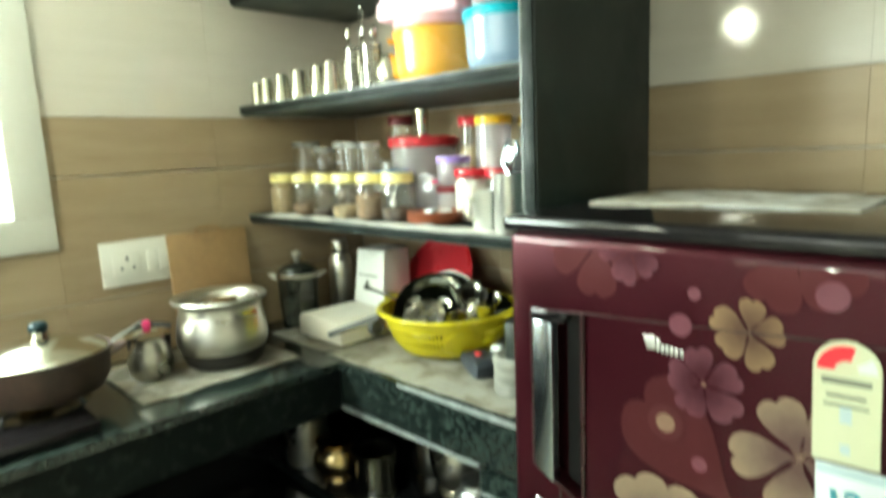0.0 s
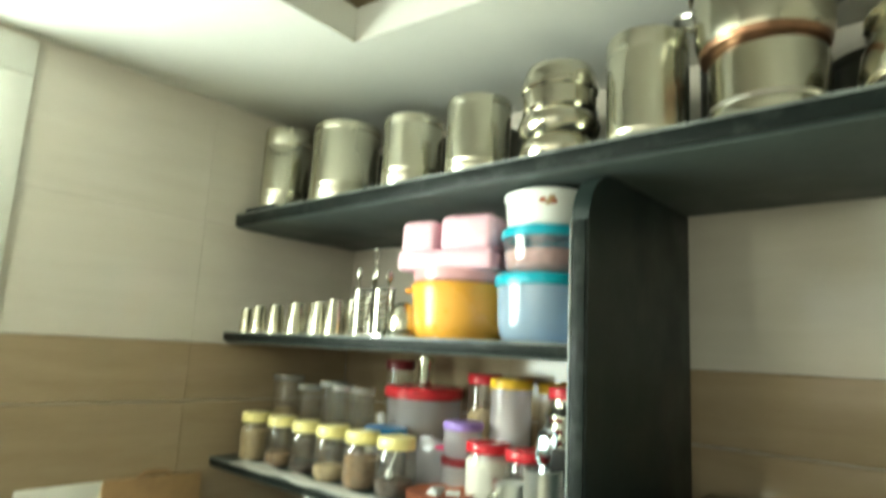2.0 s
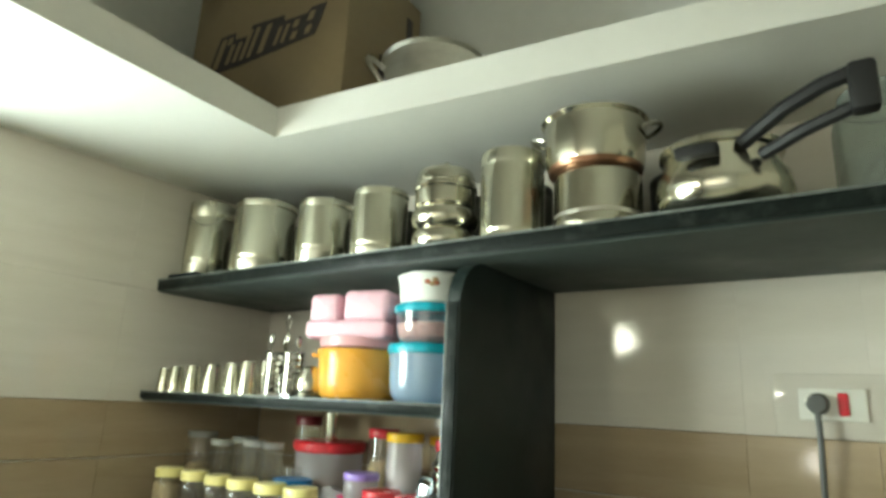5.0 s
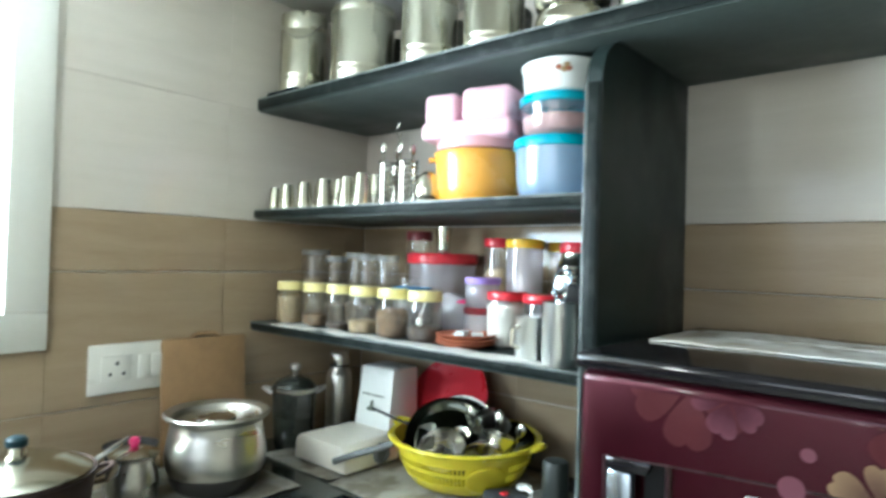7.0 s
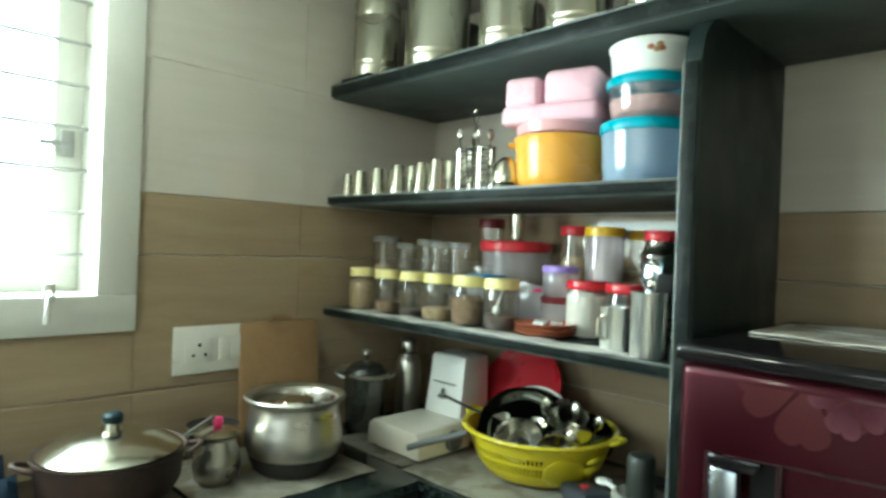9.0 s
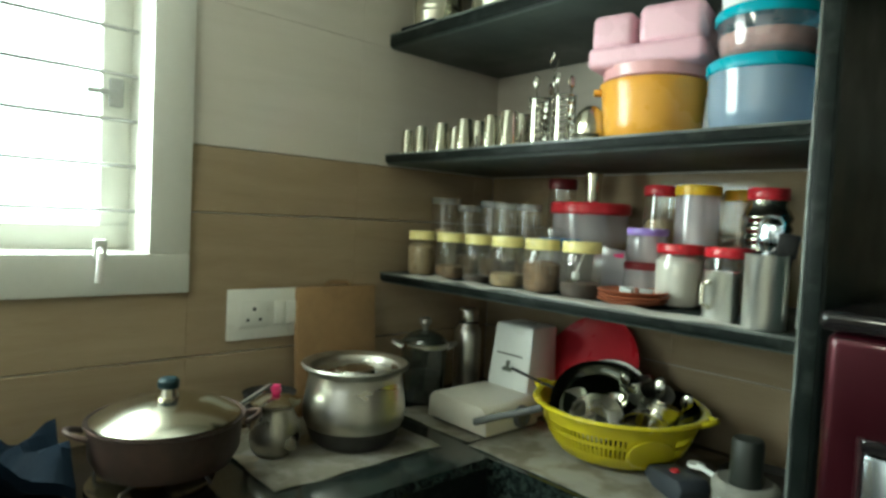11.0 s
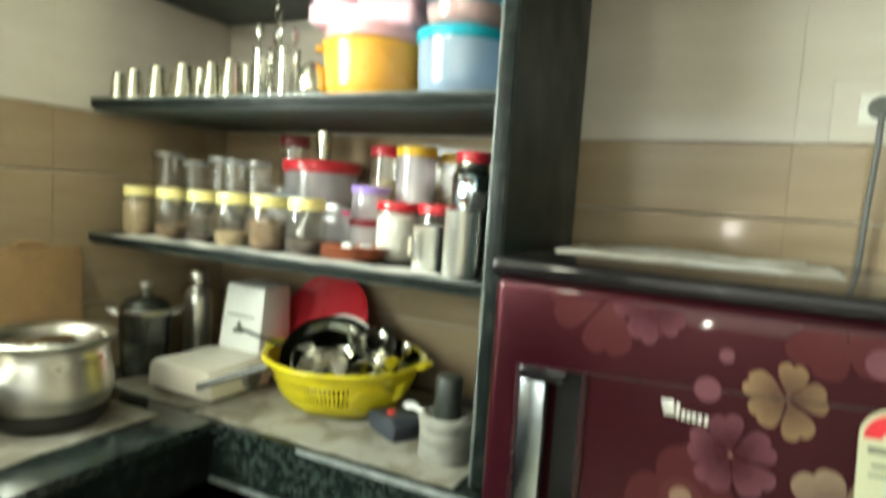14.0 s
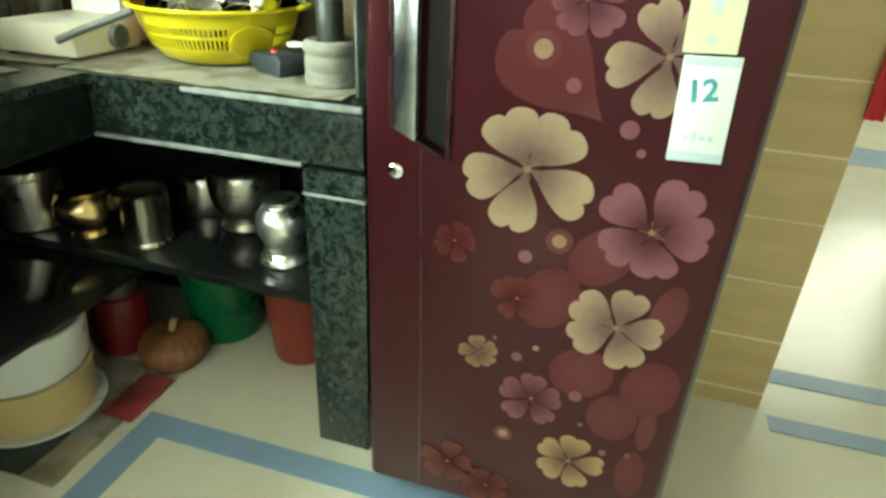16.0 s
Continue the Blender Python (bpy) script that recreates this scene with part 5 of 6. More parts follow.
part("cap", lathe([(0.029, 0.223), (0.030, 0.225), (0.030, 0.256), (0.027, 0.261), (0, 0.261)], 32), M_BOTTLE, bt)

sc = thing("kitchen_scale", (-1.482, 1.215, COUNTER + 0.003), "cream white plastic kitchen scale with a tall hopper", "kitchen scale")
part("base", prism([(-0.108, 0.006), (0.108, 0.006), (0.104, 0.06), (0.085, 0.075), (-0.088, 0.075), (-0.104, 0.06)], "y", -0.095, 0.10, 0.006), M_SCALE, sc)
tw = bmesh.new()
add_box(tw, -0.078, 0.072, 0.085, 0.215, 0.004, 0.245, 0.006)
for v in tw.verts:
    if v.co.z > 0.1:
        q = (v.co.z - 0.1) / 0.145
        v.co.y += 0.03 * q if v.co.y < 0.15 else 0
        v.co.x *= 1 - 0.12 * q
part("hopper", tw, M_WHITE_PL, sc, "white upright hopper")
mk = bmesh.new()
add_box(mk, -0.045, 0.045, -0.0015, 0.0, -0.002, 0.002)
add_box(mk, -0.016, 0.016, -0.0015, 0.0, -0.045, -0.034)
add_box(mk, -0.006, 0.006, -0.0015, 0.0, -0.034, -0.016)
part("printed_mark", mk, M_LABEL_INK, sc, "thin dark printed line and mark", pose(-0.003, 0.1005, 0.165, -11.7, 0, 0))
part("dial", lathe([(0, 0.010), (0.016, 0.010), (0.018, 0.014), (0.024, 0.013), (0.028, 0.006), (0.028, 0)], 28), M_CABLE, sc, "grey round dial", pose(0.106, 0.03, 0.038, 0, 90, 0))
for x, y in ((-0.085, -0.075), (0.085, -0.075), (-0.085, 0.08), (0.085, 0.08)):
    part("foot", lathe([(0, 0), (0.012, 0), (0.012, 0.006), (0, 0.006)], 12), M_BLACK, sc, "", (x, y, 0))

# yellow basket with slots
bk = thing("plastic_basket", (-1.148, 1.322, COUNTER + 0.003), "yellow plastic basket full of washed steel dishes", "basket")
bb = bmesh.new()
NB = 216
PROFILE = [(0.100, 0.0), (0.132, 0.012), (0.150, 0.034), (0.1535, 0.040), (0.157, 0.047), (0.160, 0.054), (0.163, 0.062), (0.166, 0.069), (0.169, 0.077), (0.172, 0.085), (0.176, 0.096), (0.184, 0.118)]
for (ra, za), (rb, zb) in zip(PROFILE, PROFILE[1:]):
    for k in range(NB):
        if 0.045 < zb < 0.090 and zb != 0.069 and k % 2 == 0 and not 186 <= k <= 206:
            continue
        p0, p1 = 2 * math.pi * k / NB, 2 * math.pi * (k + 1) / NB
        bb.faces.new([bb.verts.new((r * math.cos(p), r * math.sin(p), z)) for r, z, p in ((ra, za, p0), (ra, za, p1), (rb, zb, p1), (rb, zb, p0))])
bmesh.ops.remove_doubles(bb, verts=bb.verts, dist=1e-5)
bmesh.ops.recalc_face_normals(bb, faces=bb.faces)
bmesh.ops.solidify(bb, geom=list(bb.faces), thickness=0.003)
part("wall", bb, M_YELLOW, bk)
part("base", lathe([(0, 0.001), (0.100, 0.001), (0.102, 0.003), (0, 0.005)], 48), M_YELLOW, bk)
part("rim", lathe([(0.181, 0.112), (0.194, 0.114), (0.198, 0.119), (0.194, 0.124), (0.182, 0.122), (0.180, 0.116)], 60), M_YELLOW, bk)
part("badge", prism([(0.05 * math.cos(radians(a)), 0.034 * math.sin(radians(a))) for a in range(0, 360, 15)], "y", -0.004, 0.0, 0.001), M_YELLOW, bk, "smooth raised oval badge", Matrix.Rotation(radians(56), 4, "Z") @ pose(0, -0.1635, 0.06, 21, 0, 0))
for a in (3.3, 3.3 - math.pi):
    part("handle", handle_loop(0.186, 0.114, a, 0.030, 0.006), M_YELLOW, bk)


def dish(name, at, prof, material, label, cat, seg=36):
    return solid(name, lathe(prof, seg), material, Matrix.Translation((0.007, -0.034, 0)) @ at, label, cat, "washed dishes in the basket")


PLATE = [(0, 0), (0.075, 0), (0.088, 0.012), (0.098, 0.016), (0.098, 0.018), (0.085, 0.015), (0.073, 0.004), (0, 0.004)]
BOWL = [(0, 0), (0.03, 0), (0.05, 0.02), (0.058, 0.045), (0.056, 0.046), (0.047, 0.022), (0.028, 0.004), (0, 0.004)]
CUP = [(0, 0), (0.028, 0), (0.036, 0.085), (0.038, 0.087), (0.034, 0.085), (0.026, 0.004), (0, 0.004)]
bz = COUNTER + 0.01
BIG = [(0, 0), (0.085, 0), (0.104, 0.014), (0.112, 0.018), (0.112, 0.020), (0.10, 0.018), (0.083, 0.004), (0, 0.004)]
dish("steel_plate", pose(-1.205, 1.350, bz + 0.090, 48, 0, 32), BIG, M_DARK_STEEL, "large shiny steel plate, dark reflection painted in, tilted in the basket", "plate", 44)
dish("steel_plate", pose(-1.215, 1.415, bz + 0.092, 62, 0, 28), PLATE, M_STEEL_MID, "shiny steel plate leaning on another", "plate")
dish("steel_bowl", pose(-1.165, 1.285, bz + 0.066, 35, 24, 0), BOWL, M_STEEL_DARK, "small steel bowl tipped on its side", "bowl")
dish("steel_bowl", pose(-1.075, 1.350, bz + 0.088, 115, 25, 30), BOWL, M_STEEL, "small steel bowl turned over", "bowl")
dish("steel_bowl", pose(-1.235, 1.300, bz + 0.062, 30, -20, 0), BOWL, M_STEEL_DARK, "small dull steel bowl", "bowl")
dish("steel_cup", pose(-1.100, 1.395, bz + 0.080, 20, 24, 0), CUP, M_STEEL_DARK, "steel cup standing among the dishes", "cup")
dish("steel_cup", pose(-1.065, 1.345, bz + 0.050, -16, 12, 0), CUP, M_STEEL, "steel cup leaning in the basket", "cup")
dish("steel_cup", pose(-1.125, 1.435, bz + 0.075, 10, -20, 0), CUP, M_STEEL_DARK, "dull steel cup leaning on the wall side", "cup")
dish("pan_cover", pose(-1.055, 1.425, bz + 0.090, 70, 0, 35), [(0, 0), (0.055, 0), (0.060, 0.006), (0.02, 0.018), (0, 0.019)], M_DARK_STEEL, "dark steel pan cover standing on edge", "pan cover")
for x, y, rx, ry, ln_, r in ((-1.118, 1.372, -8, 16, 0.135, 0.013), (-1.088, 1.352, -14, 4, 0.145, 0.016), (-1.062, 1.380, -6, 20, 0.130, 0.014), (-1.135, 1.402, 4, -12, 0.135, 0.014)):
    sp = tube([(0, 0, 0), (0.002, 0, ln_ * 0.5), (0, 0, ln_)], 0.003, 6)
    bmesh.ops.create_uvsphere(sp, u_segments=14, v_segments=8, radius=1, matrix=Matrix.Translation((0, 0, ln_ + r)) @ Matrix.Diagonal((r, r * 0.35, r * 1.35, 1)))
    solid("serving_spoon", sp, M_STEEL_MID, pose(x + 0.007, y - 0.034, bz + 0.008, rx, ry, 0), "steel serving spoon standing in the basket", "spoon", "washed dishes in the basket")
dish("ladle", pose(-1.150, 1.330, bz + 0.105, 25, 10, 0), [(0, 0), (0.02, 0.004), (0.03, 0.018), (0.028, 0.018), (0.018, 0.007), (0, 0.004)], M_STEEL, "round steel ladle bowl", "ladle")
solid("knife", tube([(0, 0, 0), (0.004, 0.0015, 0.001), (0.05, 0.02, 0.022), (0.115, 0.046, 0.048), (0.15, 0.06, 0.064)], 0.0085, 10), [M_CABLE], (-1.385, 1.09, 0.882), "steel handled knife resting on the basket", "knife")
solid("spatula", tube([(-1.415, 1.245, 0.985), (-1.345, 1.268, 0.964), (-1.30, 1.283, 0.953)], 0.004), M_BLACK, (0, 0, 0), "thin dark spatula handle sticking out of the basket", "spatula")
rl = thing("red_plate", pose(-1.332, 1.468, COUNTER + 0.140, 63, 0, -4), "round red plastic plate leaning on the wall", "plate")
part("disc", lathe([(0, 0), (0.130, 0), (0.137, 0.004), (0.150, 0.006), (0.152, 0.012), (0.146, 0.012), (0.139, 0.008), (0, 0.005)], 56), M_RED, rl)

gm = thing("grinder_base", (-0.808, 1.19, COUNTER + 0.003), "grey stone hand grinder with a dark pestle", "hand grinder")
part("mortar", lathe([(0, 0), (0.050, 0), (0.054, 0.005), (0.053, 0.026), (0.0515, 0.029), (0.053, 0.032), (0.053, 0.056), (0.051, 0.060), (0.055, 0.066), (0.056, 0.078), (0.053, 0.084), (0.046, 0.088), (0.036, 0.084), (0, 0.07)], 36), M_STONE, gm)
part("pestle", lathe([(0, 0.07), (0.027, 0.07), (0.027, 0.155), (0.024, 0.162), (0, 0.164)], 30), M_PESTLE, gm)
lg = thing("gas_lighter", pose(-0.955, 1.232, COUNTER + 0.003, 0, 0, -28), "small black kitchen gadget with a red button", "kitchen gadget")
part("case", prism([(-0.066, 0.016), (-0.05, 0.040), (0.05, 0.046), (0.064, 0.032), (0.055, 0.0), (-0.03, 0.0)], "y", -0.034, 0.034, 0.006), M_SLATE, lg)
part("button", lathe([(0, 0.004), (0.009, 0.004), (0.01, 0)], 16), M_RED, lg, "", (0.0, -0.005, 0.0435))
solid("white_spoon", add_lathe(tube([(-0.94, 1.295, 0.889), (-0.89, 1.26, 0.893), (-0.868, 1.243, 0.897)], 0.005), [(0, 0.879), (0.017, 0.883), (0.017, 0.890), (0, 0.894)], 16, dx=-0.945, dy=1.30), M_WHITE_PL, (0.010, -0.028, 0), "white plastic measuring spoon on the gadget", "spoon")

# ---- under the counter ----
LOW = 0.3755


def vessel(name, at, prof, material, label, cat="vessel", seg=40):
    return solid(name, lathe(prof, seg), material, at, label, cat, "vessels under the counter")


vessel("steel_tin", (-1.685, 1.175, LOW), [(0, 0), (0.068, 0), (0.072, 0.004), (0.072, 0.135), (0.076, 0.14), (0.076, 0.158), (0.07, 0.164), (0, 0.164)], M_STEEL_DARK, "steel tin with a flat lid on the lower shelf")
vessel("brass_pot", (-1.508, 1.168, LOW), [(0, 0), (0.042, 0), (0.046, 0.006), (0.040, 0.016), (0.060, 0.036), (0.076, 0.066), (0.070, 0.100), (0.056, 0.118), (0.064, 0.130), (0.060, 0.131), (0, 0.118)], M_BRASS, "round brass water pot on the lower shelf")
vessel("steel_tumbler", (-1.338, 1.185, LOW), [(0, 0.002), (0.054, 0), (0.058, 0.004), (0.058, 0.014), (0.055, 0.018), (0.062, 0.140), (0.067, 0.146), (0.060, 0.140), (0.052, 0.022), (0, 0.020)], M_STEEL, "large shiny steel tumbler on the lower shelf")
vessel("steel_tin", (-1.33, 1.42, LOW), [(0, 0), (0.07, 0), (0.072, 0.004), (0.072, 0.10), (0.066, 0.11), (0, 0.11)], M_STEEL_DARK, "low steel tin at the back of the shelf")
vessel("steel_pot", (-1.17, 1.37, LOW), [(0, 0), (0.066, 0), (0.071, 0.006), (0.058, 0.02), (0.084, 0.06), (0.093, 0.10), (0.094, 0.14), (0.088, 0.16), (0.098, 0.172), (0.094, 0.173), (0, 0.15)], M_STEEL_DARK, "footed steel pot on the lower shelf")
vessel("aluminium_jug", (-0.972, 1.225, LOW), [(0, 0), (0.055, 0), (0.062, 0.006), (0.06, 0.014), (0.045, 0.03), (0.052, 0.06), (0.066, 0.09), (0.062, 0.125), (0.045, 0.145), (0.038, 0.15), (0.046, 0.165), (0.043, 0.166), (0, 0.15)], M_ALU, "pale aluminium jug with a narrow neck")

tub = thing("storage_tub", (-1.545, 0.925, FLOOR + 0.004), "stacked white and cream plastic tubs on newspaper", "storage tub")
part("tray", lathe([(0, 0.002), (0.13, 0), (0.158, 0.012), (0.160, 0.02), (0.15, 0.016), (0, 0.008)], 44), M_WHITE_PL, tub)
part("lower_tub", lathe([(0, 0.01), (0.126, 0.01), (0.134, 0.02), (0.145, 0.135), (0.148, 0.14), (0.14, 0.142)], 44), M_CREAM_PL, tub, "stained cream tub")
part("upper_tub", lathe([(0.12, 0.142), (0.135, 0.142), (0.142, 0.15), (0.155, 0.27), (0.160, 0.275), (0.155, 0.278), (0.14, 0.20), (0, 0.16)], 44), M_WHITE_PL, tub, "white tub")
rj = thing("red_jar", (-1.535, 1.225, FLOOR), "dark red plastic jar with a clear cap", "jar")
part("body", lathe([(0, 0.002), (0.066, 0), (0.074, 0.008), (0.076, 0.15), (0.066, 0.18), (0.05, 0.19)], 36), M_DARK_RED, rj)
part("cap", lathe([(0.056, 0.186), (0.058, 0.19), (0.058, 0.225), (0.05, 0.232), (0, 0.232)], 32), M_STEEL_DARK, rj)
pu = thing("pumpkin", (-1.345, 1.205, FLOOR), "small ribbed orange brown pumpkin on the floor", "pumpkin")
part("fruit", lathe([(0, 0.012), (0.03, 0.004), (0.07, 0.008), (0.094, 0.04), (0.097, 0.062), (0.086, 0.092), (0.05, 0.114), (0.02, 0.112), (0, 0.106)], 80, ripple=0.035, lobes=20), M_PUMPKIN, pu)
part("stem", tube([(0, 0, 0.104), (0.003, 0.002, 0.125), (0.010, 0.004, 0.148)], 0.010, 10), M_STEM, pu)


def bucket(at, r, h, material, label):
    ob = thing("bucket", at, label, "bucket", "buckets under the counter")
    part("body", lathe([(0, 0.004), (r * 0.78, 0), (r * 0.8, 0.005), (r, h - 0.015), (r * 1.05, h - 0.012), (r * 1.05, h), (r * 0.97, h), (r * 0.77, 0.012), (0, 0.01)], 44), material, ob)
    return ob


bucket((-1.31, 1.405, FLOOR), 0.125, 0.26, M_GREEN, "dark green plastic bucket on the floor")
bucket((-1.03, 1.38, FLOOR), 0.105, 0.25, M_BRICK_RED, "brick red plastic bucket beside the stone leg")
solid("newspaper", sheet(-1.76, -1.31, 0.73, 1.16, FLOOR, 0.004, 18, 16, 21.0), M_PAPER, (0, 0, 0), "newspaper spread on the floor under the tubs", "newspaper")
solid("red_paper", sheet(-1.384, -1.289, 0.949, 1.123, FLOOR + 0.0062, 0.002, 8, 10, 5.0), M_PAPER_RED, (0, 0, 0), "red printed paper lying beside the tubs", "paper")
solid("green_paper", sheet(-1.548, -1.396, 0.729, 0.869, FLOOR + 0.0062, 0.002, 10, 8, 8.0), M_PAPER_GREEN, (0, 0, 0), "dark green printed paper sticking out under the tub", "paper")

# ---- refrigerator ----
FX, FY = -0.355, 0.952
fridge = thing("refrigerator", (FX, FY, 0.0), "maroon single door refrigerator printed with pale flowers", "refrigerator")
part("body", box(-0.281, 0.314, 0.068, 0.57, 0.02, 1.2365, 0.010, 3), M_FRIDGE_SIDE, fridge, "dark maroon cabinet")
part("gasket", box(-0.270, 0.303, 0.0575, 0.0675, 0.04, 1.22, 0.003), M_BLACK, fridge)
part("plinth", box(-0.268, 0.300, 0.10, 0.55, -0.010, 0.0195, 0.004), M_BLACK, fridge)
for x in (-0.22, 0.22):
    for y in (0.13, 0.55):
        part("foot", lathe([(0, -0.025), (0.018, -0.025), (0.016, -0.010), (0, -0.010)], 16), M_BLACK, fridge, "", (x, y, 0))
part("top_cap", box(-0.287, 0.319, -0.008, 0.57, 1.237, 1.2625, 0.010, 4), M_BLACK_GLOSS, fridge, "glossy black top cover")
# door with a sunk slanted grip
HX0, HX1, HZT0, HZT1, HZB0, HZB1 = -0.233, -0.137, 1.110, 1.116, 0.838, 0.790
dm = bmesh.new()
X0, X1, Z0, Z1, D = -0.281, 0.315, 0.03, 1.236, 0.057
outer = [dm.verts.new(p) for p in ((X0, 0, Z0), (X1, 0, Z0), (X1, 0, Z1), (X0, 0, Z1))]
hole = [dm.verts.new(p) for p in ((HX0, 0, HZB0), (HX1, 0, HZB1), (HX1, 0, HZT1), (HX0, 0, HZT0))]
deep = [dm.verts.new((v.co.x * 1.0, 0.034, v.co.z)) for v in hole]
rear = [dm.verts.new((v.co.x, D, v.co.z)) for v in outer]
for i in range(4):
    j = (i + 1) % 4
    dm.faces.new((outer[i], outer[j], hole[j], hole[i]))
    dm.faces.new((hole[i], hole[j], deep[j], deep[i]))
    dm.faces.new((outer[j], outer[i], rear[i], rear[j]))
dm.faces.new(deep)
dm.faces.new(rear[::-1])
rim_edges = [e for e in dm.edges if all(v in outer for v in e.verts) or (e.verts[0] in outer and e.verts[1] in rear) or (e.verts[1] in outer and e.verts[0] in rear)]
bmesh.ops.bevel(dm, geom=rim_edges, offset=0.016, segments=5, profile=0.5, affect="EDGES")
door = part("door", dm, M_DOOR, fridge, "glossy maroon door with a flower print")
part("grip_recess", prism([(HX0 + 0.05, HZB0 - 0.02), (HX1 - 0.001, HZB1 + 0.003), (HX1 - 0.001, HZT1 - 0.002), (HX0 + 0.05, HZT0 - 0.002)], "y", 0.028, 0.0335), M_BLACK, door)
part("grip_bar", prism([(HX0 + 0.006, HZB0 - 0.002), (HX0 + 0.044, HZB0 - 0.022), (HX0 + 0.044, 1.094), (HX0 + 0.006, 1.094)], "y", -0.010, 0.012, 0.004), M_SATIN, door, "chrome grip bar")
part("grip_cap", prism([(HX0 + 0.003, 1.095), (HX0 + 0.066, 1.095), (HX0 + 0.074, 1.114), (HX0 + 0.002, 1.112)], "y", -0.009, 0.013, 0.004), M_BLACK_GLOSS, door)
rimp = [(HX0, HZB0), (HX1, HZB1), (HX1, HZT1), (HX0, HZT0)]
part("grip_rim", tube([(x, -0.001, z) for x, z in rimp], 0.0042, 8, True), M_TRIM, door, "dark rounded rim")
part("edge_trim", tube([(0.3165, 0.03, 0.05), (0.3165, 0.03, 0.6), (0.3165, 0.03, 1.215)], 0.006, 8), M_CABLE, door, "dark grey edge strip")
part("crease", tube([(HX1, 0.0, 1.116), (-0.02, 0.0, 1.122), (0.14, -0.0002, 1.132), (0.292, 0.001, 1.138)], 0.0022, 6), M_TRIM, door)
part("crease", tube([(-0.182, 0.0, 0.805), (-0.172, 0.0, 0.45), (-0.165, 0.0, 0.05)], 0.0022, 6), M_TRIM, door)
part("lock", lathe([(0, 0.004), (0.009, 0.004), (0.013, 0.002), (0.014, 0)], 22), M_CHROME, door, "chrome key lock", pose(-0.226, 0, 0.760, 90, 0, 0))
part("keyhole", box(-0.0015, 0.0015, -0.0048, -0.0040, -0.005, 0.005), M_BLACK, door, "", (-0.226, 0, 0.760))
plate = part("nameplate", prism([(-0.036, 0.012), (-0.020, 0.014), (-0.018, -0.006), (-0.030, -0.008)], "y", -0.0018, 0.0, 0.0006), M_ALU_BRIGHT, door, "small silver nameplate", (-0.001, 0, 1.089))
for k, (x, h) in enumerate(((-0.0145, 0.020), (-0.0075, 0.012), (-0.0010, 0.012), (0.0055, 0.012), (0.0125, 0.012), (0.0200, 0.012), (0.0270, 0.012), (0.0330, 0.018))):
    z = -0.009 - 0.00045 * k
    part("raised_bar", prism([(x - 0.0022, z), (x + 0.0022, z), (x + 0.0026, z + h), (x - 0.0018, z + h)], "y", -0.0018, 0.0, 0.0005), M_ALU_BRIGHT, plate)


def flower_bm(r, petals=5, turn=0.0, width=0.50, notch=0.09, low=False):
    bm = bmesh.new()
    rnd = random.Random(int(r * 9000 + turn * 100))
    for k in range(petals):
        a = turn + 2 * math.pi * k / petals + rnd.uniform(-0.09, 0.09)
        grow, wide, lean = rnd.uniform(0.88, 1.06), rnd.uniform(0.70, 0.86), rnd.uniform(-0.10, 0.10)
        if low and math.sin(a) > 0.05:
            continue
        half = [(0.06, 0.02), (0.20, 0.125), (0.34, 0.265), (0.48, 0.385), (0.63, width * 0.94), (0.76, width), (0.86, width * 0.93), (0.94, width * 0.74), (0.99, width * 0.48), (0.99, width * 0.26), (0.955, width * 0.1)]
        pts = [(0.03, 0.0)] + [(q, -s) for q, s in half] + [(1.0 - notch, 0.0)] + [(q, s) for q, s in half[::-1]]
        lift = -0.00012 * k
        mid = bm.verts.new((r * 0.6 * math.cos(a), lift, r * 0.6 * math.sin(a)))
        vs = []
        for q, s in pts:
            s = s * wide + lean * q * q
            q *= grow
            vs.append(bm.verts.new((r * (q * math.cos(a) - s * math.sin(a)), lift, r * (q * math.sin(a) + s * math.cos(a)))))
        for i in range(len(vs)):
            bm.faces.new((mid, vs[i], vs[(i + 1) % len(vs)]))
    return bm


def disc_bm(rx, rz, n=28):
    bm = bmesh.new()
    bm.faces.new([bm.verts.new((rx * math.cos(2 * math.pi * k / n), 0, rz * math.sin(2 * math.pi * k / n))) for k in range(n)])
    return bm


LAYER = [0]


def on_door(name, bm, m, x, z, turn=0.0):
    """A print on the door's flat face, cut off where the face ends."""
    LAYER[0] += 1
    place = Matrix.Rotation(radians(turn), 4, "Y")
    for co, no in (((0.296, 0, 0), (1, 0, 0)), ((0, 0, 1.2185), (0, 0, 1)), ((0, 0, 0.048), (0, 0, -1))):
        local = place.inverted() @ (Vector(co) - Vector((x - FX, 0, z)))
        bmesh.ops.bisect_plane(bm, geom=list(bm.verts) + list(bm.edges) + list(bm.faces), plane_co=local, plane_no=place.inverted() @ Vector(no), clear_outer=True)
    return part(name, bm, m, door, "", pose(x - FX, -0.0007 - 0.00003 * LAYER[0], z, 0, turn, 0))


# large faint petals, then flowers, then dots
for x, z, rx, rz, t in ((-0.300, 0.57, 0.05, 0.064, 25),
                        (-0.225, 0.43, 0.058, 0.052, -30), (-0.106, 0.425, 0.048, 0.062, 15), (-0.158, 0.345, 0.045, 0.052, 0), (-0.095, 0.335, 0.016, 0.05, 0),
                        (-0.108, 0.58, 0.026, 0.058, 10), (-0.105, 0.22, 0.026, 0.06, 0), (-0.225, 0.665, 0.045, 0.062, 40)):
    on_door("petal_print", disc_bm(rx, rz), M_PETAL_RED, x, z, t)
